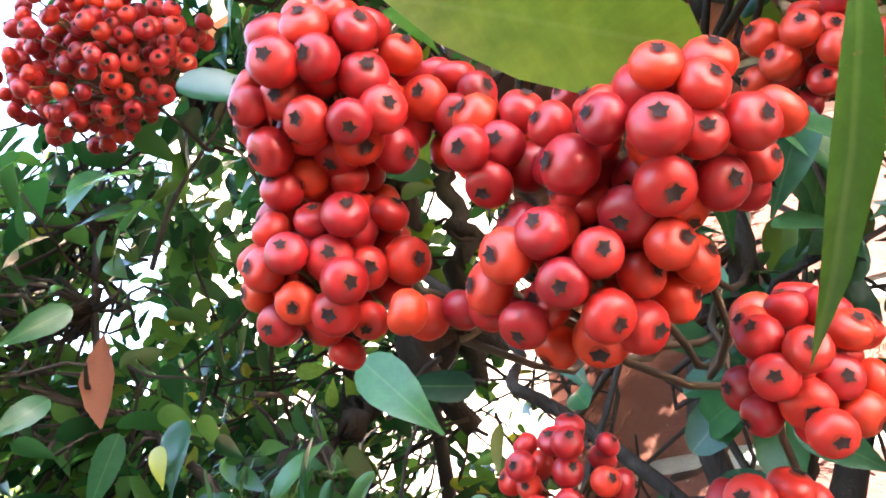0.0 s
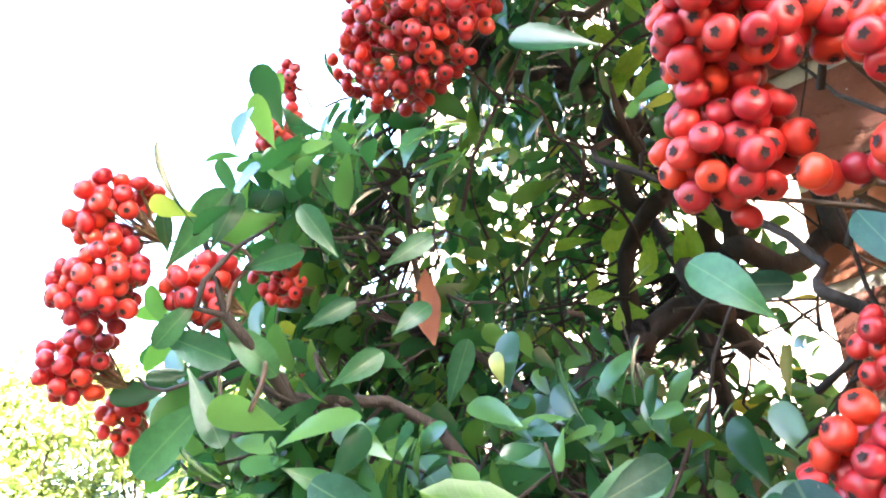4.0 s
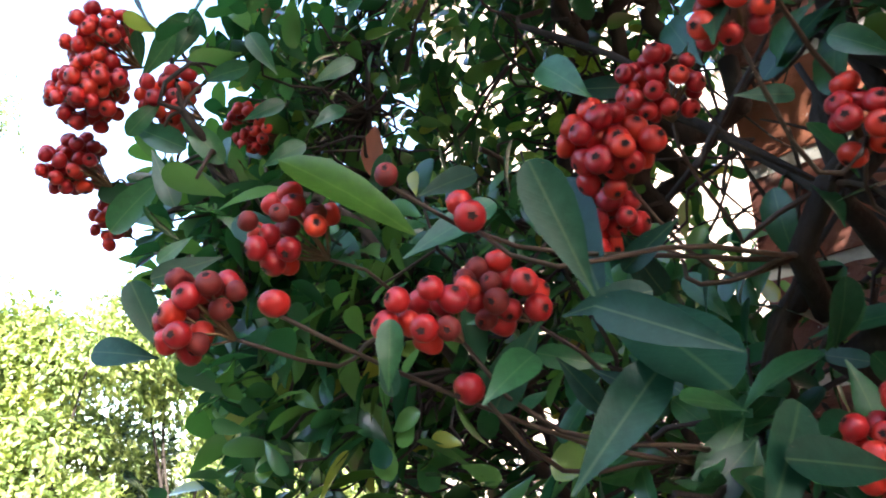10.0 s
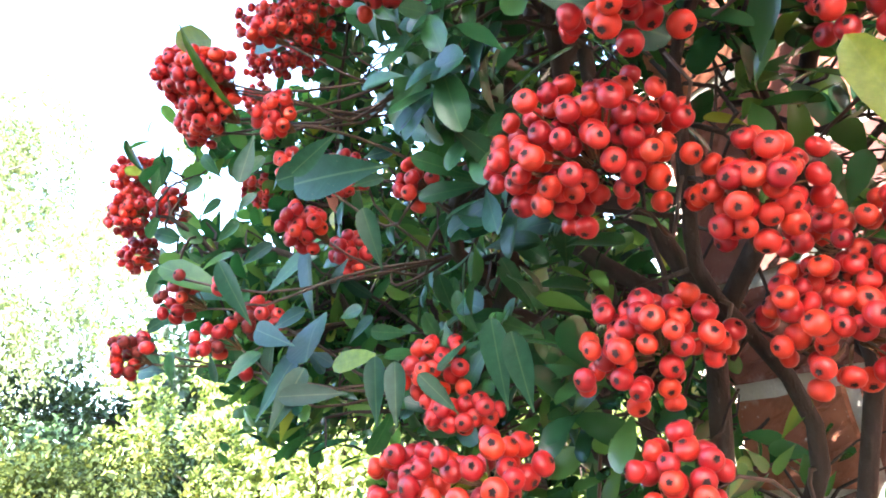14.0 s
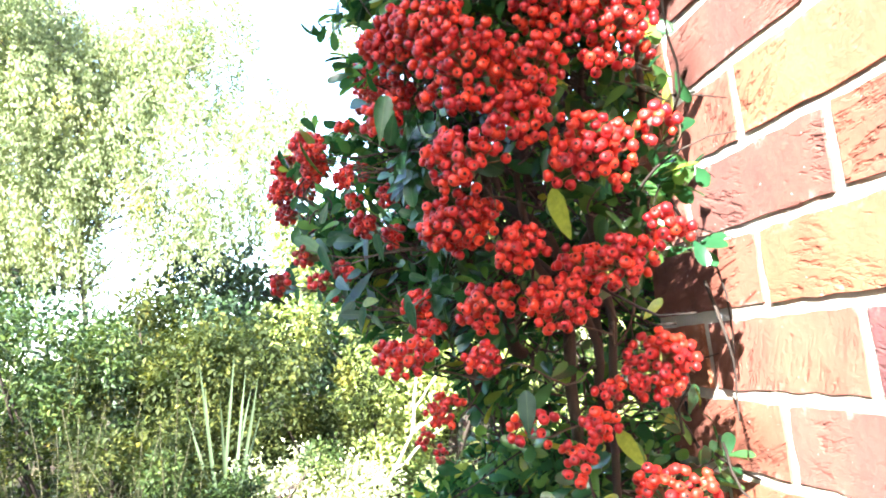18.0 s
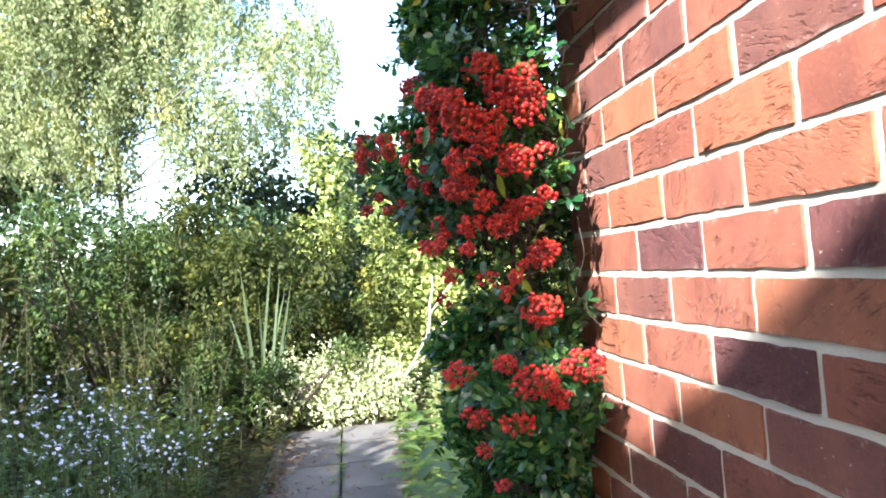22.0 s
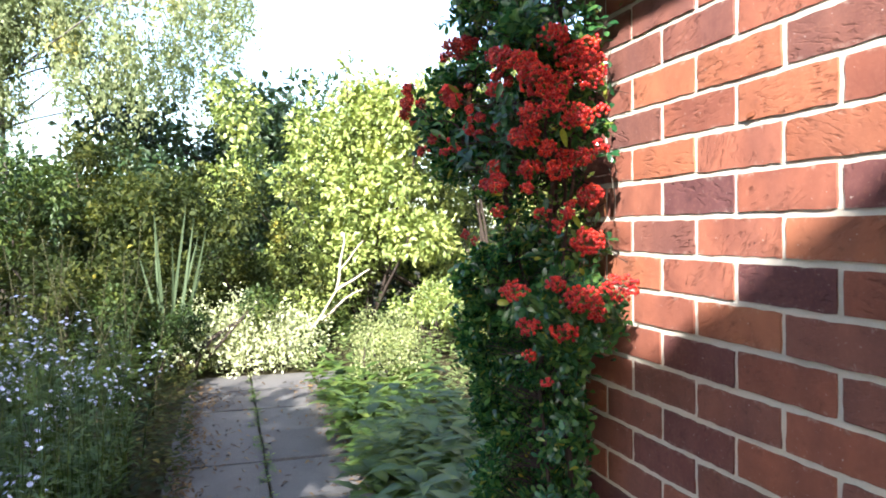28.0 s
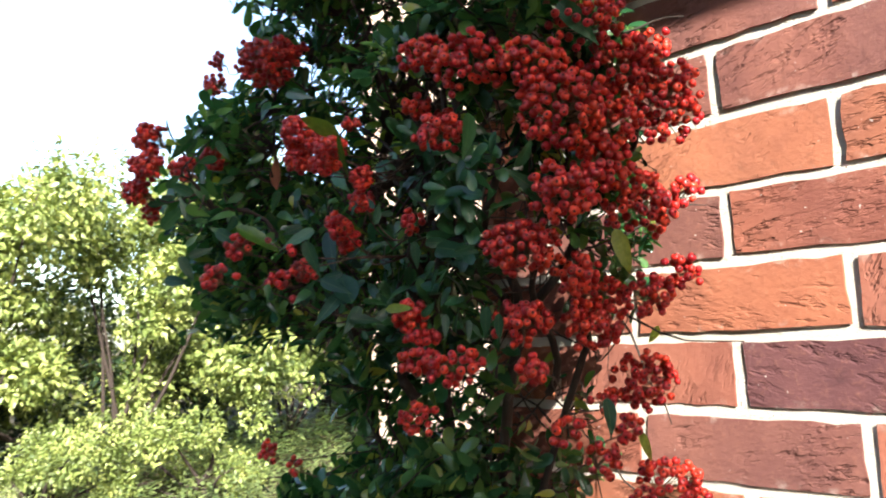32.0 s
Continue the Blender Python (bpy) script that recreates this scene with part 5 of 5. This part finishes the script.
put_leaf((0.138, -0.316, 1.693), (-0.014, -0.010, -0.012), (0.43, -0.93, 0.08), 0.021, SHADE_TINTED[1], "", False)
put_leaf((0.076, -0.359, 1.710), (0.014, 0.012, 0.008), (0.49, -0.78, -0.05), 0.020, SHADE_TINTED[2], "", False)
put_leaf((0.004, -0.389, 1.705), (-0.009, -0.021, -0.008), (0.90, -0.49, 0.04), 0.025, SHADE_TINTED[0], "", False)
put_leaf((-0.009, -0.403, 1.671), (-0.002, -0.013, 0.026), (0.76, -0.44, 0.11), 0.029, SHADE_TINTED[1], "", False)
put_leaf((0.013, -0.364, 1.706), (-0.013, -0.021, 0.017), (0.78, -0.57, -0.01), 0.030, SHADE_TINTED[2], "", False)
put_leaf((0.087, -0.381, 1.664), (0.002, 0.001, -0.016), (0.75, -0.78, 0.22), 0.016, SHADE_TINTED[0], "", False)
put_leaf((0.074, -0.281, 1.771), (0.022, 0.010, -0.004), (0.32, -0.83, -0.16), 0.024, SHADE_TINTED[1], "", False)
put_leaf((-0.020, -0.401, 1.672), (-0.016, -0.020, 0.006), (0.97, -0.41, 0.15), 0.027, SHADE_TINTED[2], "", False)

stray = leaf_cloud("stray_leaf", [(0, 0, 0)], [(1, 0.05, 0.35)], [(0, -1, 0.2)], 0.026, 0.010, M_DEAD, "lance", 0.35, 0.3)
tagged(new("stray_leaf", stray), "dry curled brown leaf caught on a brick edge", "leaf").location = (0.593, -0.006, 1.680)

# ---- low plants by the path ----
def herb_patch(name, label, x0, x1, y0, y1, n, h, size, mat, shape="lance", aspect=0.42, category="plants"):
    t = thing(name, label, category, place=((x0 + x1) / 2, (y0 + y1) / 2, 0), kind="stuff")
    P, D, N, L = [], [], [], []
    for _ in range(n):
        x, y = rng.uniform(x0, x1) - (x0 + x1) / 2, rng.uniform(y0, y1) - (y0 + y1) / 2
        hh = h * (0.5 + 0.6 * rng.random())
        for k in range(7):
            a = rng.random() * 6.3
            d = np.array((math.cos(a), math.sin(a), 0.15 + 0.4 * rng.random()))
            P.append((x + rng.normal(0, 0.02), y + rng.normal(0, 0.02), hh * (0.35 + 0.65 * k / 6)))
            D.append(d)
            N.append((-d[0] * 0.3, -d[1] * 0.3, 1))
            L.append(size * (0.6 + 0.7 * rng.random()))
    L = np.array(L)
    part("leaves", leaf_cloud("leaves", P, D, N, L, L * aspect, mat, shape, 0.12, 0.25), t, kind="stuff")
    return t


herb_patch("herb_bed", "bright green leafy herbs between path and wall", -4.9, -0.35, -0.12, 0.75, 480, 0.40, 0.15, M_HERB)
herb_patch("herb_bed", "tall bright green leafy herbs beside the firethorn", -2.2, -0.25, -0.22, 0.2, 150, 0.72, 0.13, M_HERB)
herb_patch("herb_bed", "dark green leafy plants at the foot of the wall", -0.5, 0.5, -0.34, -0.05, 110, 0.45, 0.11, M_HEDGE)
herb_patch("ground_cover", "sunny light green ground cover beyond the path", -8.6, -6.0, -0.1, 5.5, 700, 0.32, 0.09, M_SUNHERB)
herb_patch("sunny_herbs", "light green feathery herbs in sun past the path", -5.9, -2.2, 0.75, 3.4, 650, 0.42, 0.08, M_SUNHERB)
herb_patch("undergrowth", "shaded low plants beneath the tall shrubs", -10.2, -7.4, -1.0, 8.0, 900, 0.6, 0.11, M_HEDGE)
herb_patch("ground_cover", "low green plants under the hedge shrubs", -8.0, -4.4, -4.5, -1.5, 700, 0.5, 0.1, M_HEDGE)
herb_patch("weeds", "low mixed yellowing weeds along the path's edge", -6.0, 2.2, -1.6, -1.1, 400, 0.28, 0.075, M_OLIVE)
herb_patch("moss", "small weeds growing in the joint between slabs", -6.0, 2.2, -0.64, -0.585, 100, 0.03, 0.035, M_HERB)


def aster_bed(x0, x1, y0, y1, n):
    t = thing("aster_bed", "tall bed of asters with small white-lilac flowers, in shade", "flowers", kind="stuff", place=((x0 + x1) / 2, (y0 + y1) / 2, 0))
    stems, P, D, N, L, FP, FD, FN = [], [], [], [], [], [], [], []
    for _ in range(n):
        x, y = rng.uniform(x0, x1) - (x0 + x1) / 2, rng.uniform(y0, y1) - (y0 + y1) / 2
        h = 0.68 + 0.5 * rng.random() + 0.12 * (-(y + 0.2))
        bloom = noise.noise(Vector((x * 1.6, y * 1.6, 3.0)))
        top = np.array((x + rng.normal(0, 0.07), y + rng.normal(0, 0.07), h))
        S = wander((x, y, 0), top, 5, 0.012)
        stems.append(tube(S, np.linspace(0.004, 0.0015, 5), 4))
        for k in range(26):
            s = 0.12 + 0.86 * rng.random()
            a = rng.random() * 6.3
            d = np.array((math.cos(a), math.sin(a), 0.5))
            P.append(np.array((x, y, 0)) * (1 - s) + top * s)
            D.append(d)
            N.append((-d[0] * 0.4, -d[1] * 0.4, 1))
            L.append(0.045 + 0.045 * (1 - s) + 0.02 * rng.random())
        for k in range(int(rng.integers(12, 26)) if rng.random() < 0.22 + 0.8 * bloom else 0):
            c = top + np.array((rng.normal(0, 0.04), rng.normal(0, 0.04), rng.normal(0.0, 0.06)))
            stems.append(tube(wander(top - (0, 0, 0.12), c, 4, 0.004), (0.0012,) * 4, 3))
            tilt = rng.normal(0, 0.6, 2)
            up = unit(np.array((tilt[0], tilt[1], 1.0)))
            e = unit(np.cross(up, (0.3, 1, 0.2)))
            f_ = np.cross(up, e)
            for j in range(9):
                a = j * 2 * math.pi / 9 + 0.1
                FP.append(c)
                FD.append(e * math.cos(a) + f_ * math.sin(a) + up * 0.15)
                FN.append(up)
    L = np.array(L)
    part("stems", mesh_of("stems", *joined(stems), [M_HERB]), t, kind="stuff")
    part("leaves", leaf_cloud("leaves", P, D, N, L, L * 0.22, M_HERB, "simple", 0.1, 0.25), t, kind="stuff")
    part("flowers", leaf_cloud("flowers", FP, FD, FN, 0.0115, 0.007, M_PETAL, "simple", 0.05, 0.1), t, "white-lilac daisy flowers", "stuff")
    return t


# leaf litter on the slabs and their edges
n = 2600
lx, side = rng.uniform(-5.8, 2.0, n), rng.random(n)
ly = np.where(side < 0.6, -1.16 + np.abs(rng.normal(0, 0.16, n)) * (0.4 + 0.9 * np.sin(lx * 2.1) ** 2), np.where(side < 0.85, -0.02 - np.abs(rng.normal(0, 0.08, n)), rng.uniform(-1.2, 0, n)))
lp = np.stack([lx, ly, 0.016 + 0.012 * rng.random(n)], 1)
ld = np.stack([rng.normal(size=n), rng.normal(size=n), 0.15 * rng.normal(size=n)], 1)
ln = np.stack([0.3 * rng.normal(size=n), 0.3 * rng.normal(size=n), np.ones(n)], 1)
tagged(new("leaf_litter", leaf_cloud("leaf_litter", lp, ld, ln, 0.035 + 0.02 * rng.random(n), 0.016, M_LITTER, "lance", 0.2, 0.3)), "dry brown leaves strewn along the path", "leaves", kind="stuff")

aster_bed(-3.4, 0.4, -3.4, -1.35, 900)

M_DULL, nt, b = material("fading_stem", 0.8, 0.2)
nt.links.new(mix(nt, noise_tex(nt, 30.0), (0.025, 0.03, 0.014), (0.07, 0.06, 0.032)), b.inputs["Base Color"])


def tall_herb(x, y, h, label):
    t = thing("tall_herb", label, "plant", "tall seeding herbs", place=(x, y, 0))
    P, D, N, L = [], [], [], []
    for _ in range(4):
        a, lean = rng.random() * 6.3, 0.06 + 0.26 * rng.random()
        hh = h * (0.7 + 0.4 * rng.random())
        top = np.array((math.cos(a) * lean * hh + rng.normal(0, 0.1), math.sin(a) * lean * hh + rng.normal(0, 0.12), hh))
        S = wander((rng.normal(0, 0.1), rng.normal(0, 0.1), 0), top, 7, 0.015)
        part("stem", mesh_of("stem", *tube(S, np.linspace(0.005, 0.002, 7), 5), [M_DULL]), t)
        for k in range(120):
            s = rng.random() ** 0.8
            b_ = rng.random() * 6.3
            P.append(S[min(6, int(s * 6))] * (1 - (s * 6) % 1) + S[min(6, int(s * 6) + 1)] * ((s * 6) % 1))
            d = np.array((math.cos(b_), math.sin(b_), 0.5 - 0.3 * rng.random()))
            D.append(d)
            N.append((-d[0] * 0.5, -d[1] * 0.5, 1))
            L.append(0.05 + 0.11 * (1 - s) * rng.random())
        for k in range(40):
            P.append(top + np.array((rng.normal(0, 0.03), rng.normal(0, 0.03), rng.normal(-0.1, 0.08))))
            D.append(rng.normal(size=3) + (0, 0, 0.6))
            N.append(rng.normal(size=3) + (0, 0, 0.5))
            L.append(0.018)
    L = np.array(L)
    part("foliage", leaf_cloud("foliage", P, D, N, L, L * 0.25, M_OLIVE, "simple", 0.1, 0.2), t, kind="stuff")


for x, y, h in ((-5.4, -1.75, 1.5), (-5.0, -2.4, 1.75), (-4.5, -2.0, 1.35), (-5.8, -2.9, 1.9), (-4.3, -2.9, 1.6), (-5.1, -3.4, 1.8), (-3.9, -3.4, 1.5), (-6.3, -2.3, 1.7), (-6.6, -3.3, 2.1), (-4.6, -1.55, 1.1)):
    tall_herb(x, y, h, "tall dry herb with straw stems and small leaves")

# sword-leaved clump
blades = thing("sword_leaf_clump", "clump of tall grey-green sword-shaped leaves", "plant", place=(-6.2, -1.42, 0))
for lean, turn_, h, arch in ((-0.05, 0.3, 1.75, 0.03), (0.14, 0.1, 1.8, 0.05), (0.22, -0.2, 1.5, 0.08), (-0.22, 0.2, 1.3, 0.10), (0.34, 0.1, 1.25, 0.45), (-0.42, -0.3, 1.2, 0.15), (0.05, 0.8, 1.45, 0.05), (-0.10, -0.6, 1.55, 0.06), (0.28, 0.4, 1.6, 0.12), (-0.30, 0.5, 1.0, 0.3), (0.10, -0.4, 1.65, 0.05)):
    me = leaf_cloud("blade", [(rng.normal(0, 0.06), rng.normal(0, 0.07), 0)], [(turn_ * 0.2, lean, 1)], [(1, turn_, 0.1)], h, 0.034, M_BLADE, "strap", 0.15, arch)
    part("blade", me, blades)
# bare pale branches at the bend
snag = thing("bare_branches", "bare pale sunlit branches leaning from a shrub", "branches", place=(-7.5, 0.1, 0))
for a, b_, r in (((0, -0.1, 0.0), (0.1, 0.35, 0.75), 0.024), ((0.1, 0.35, 0.75), (0.15, 0.75, 1.0), 0.02), ((0.1, 0.35, 0.75), (0.1, 0.45, 1.45), 0.02), ((0.05, 0.15, 0.4), (0.0, 0.7, 0.75), 0.018), ((0.1, 0.4, 1.0), (0.05, 0.7, 1.35), 0.012)):
    part("branch", mesh_of("branch", *tube(wander(a, b_, 7, 0.02), np.linspace(r, r * 0.5, 7), 7), [M_PALEBARK]), snag)

# neighbouring house with lapped boards
neighbour = thing("neighbour_house", "pale boarded gable of the neighbouring house", "house", place=(-2.6, 4.6, 0))
BOARD = box("board", (-3.2, -0.02, 0.0), (2.5, 0.01, 0.175), M_BOARD, 0.004)
for k in range(40):
    part("board", BOARD, neighbour, place=pose(0, -0.02, 0.2 + k * 0.17, 6, 0, 0))
part("wall", box("wall", (-3.2, 0.012, 0), (2.5, 1.0, 7.0), M_BOARD), neighbour)
part("roof", box("roof", (-3.5, -0.3, 7.02), (2.6, 1.3, 7.3), M_ROOF), neighbour)
win = part("window", box("window", (-0.1, -0.09, 4.45), (0.75, -0.055, 5.25), M_TRIM, 0.006), neighbour, "white framed window")
part("pane", box("pane", (-0.03, -0.10, 4.52), (0.68, -0.092, 5.18), M_BLUE), win, "blue glass pane")
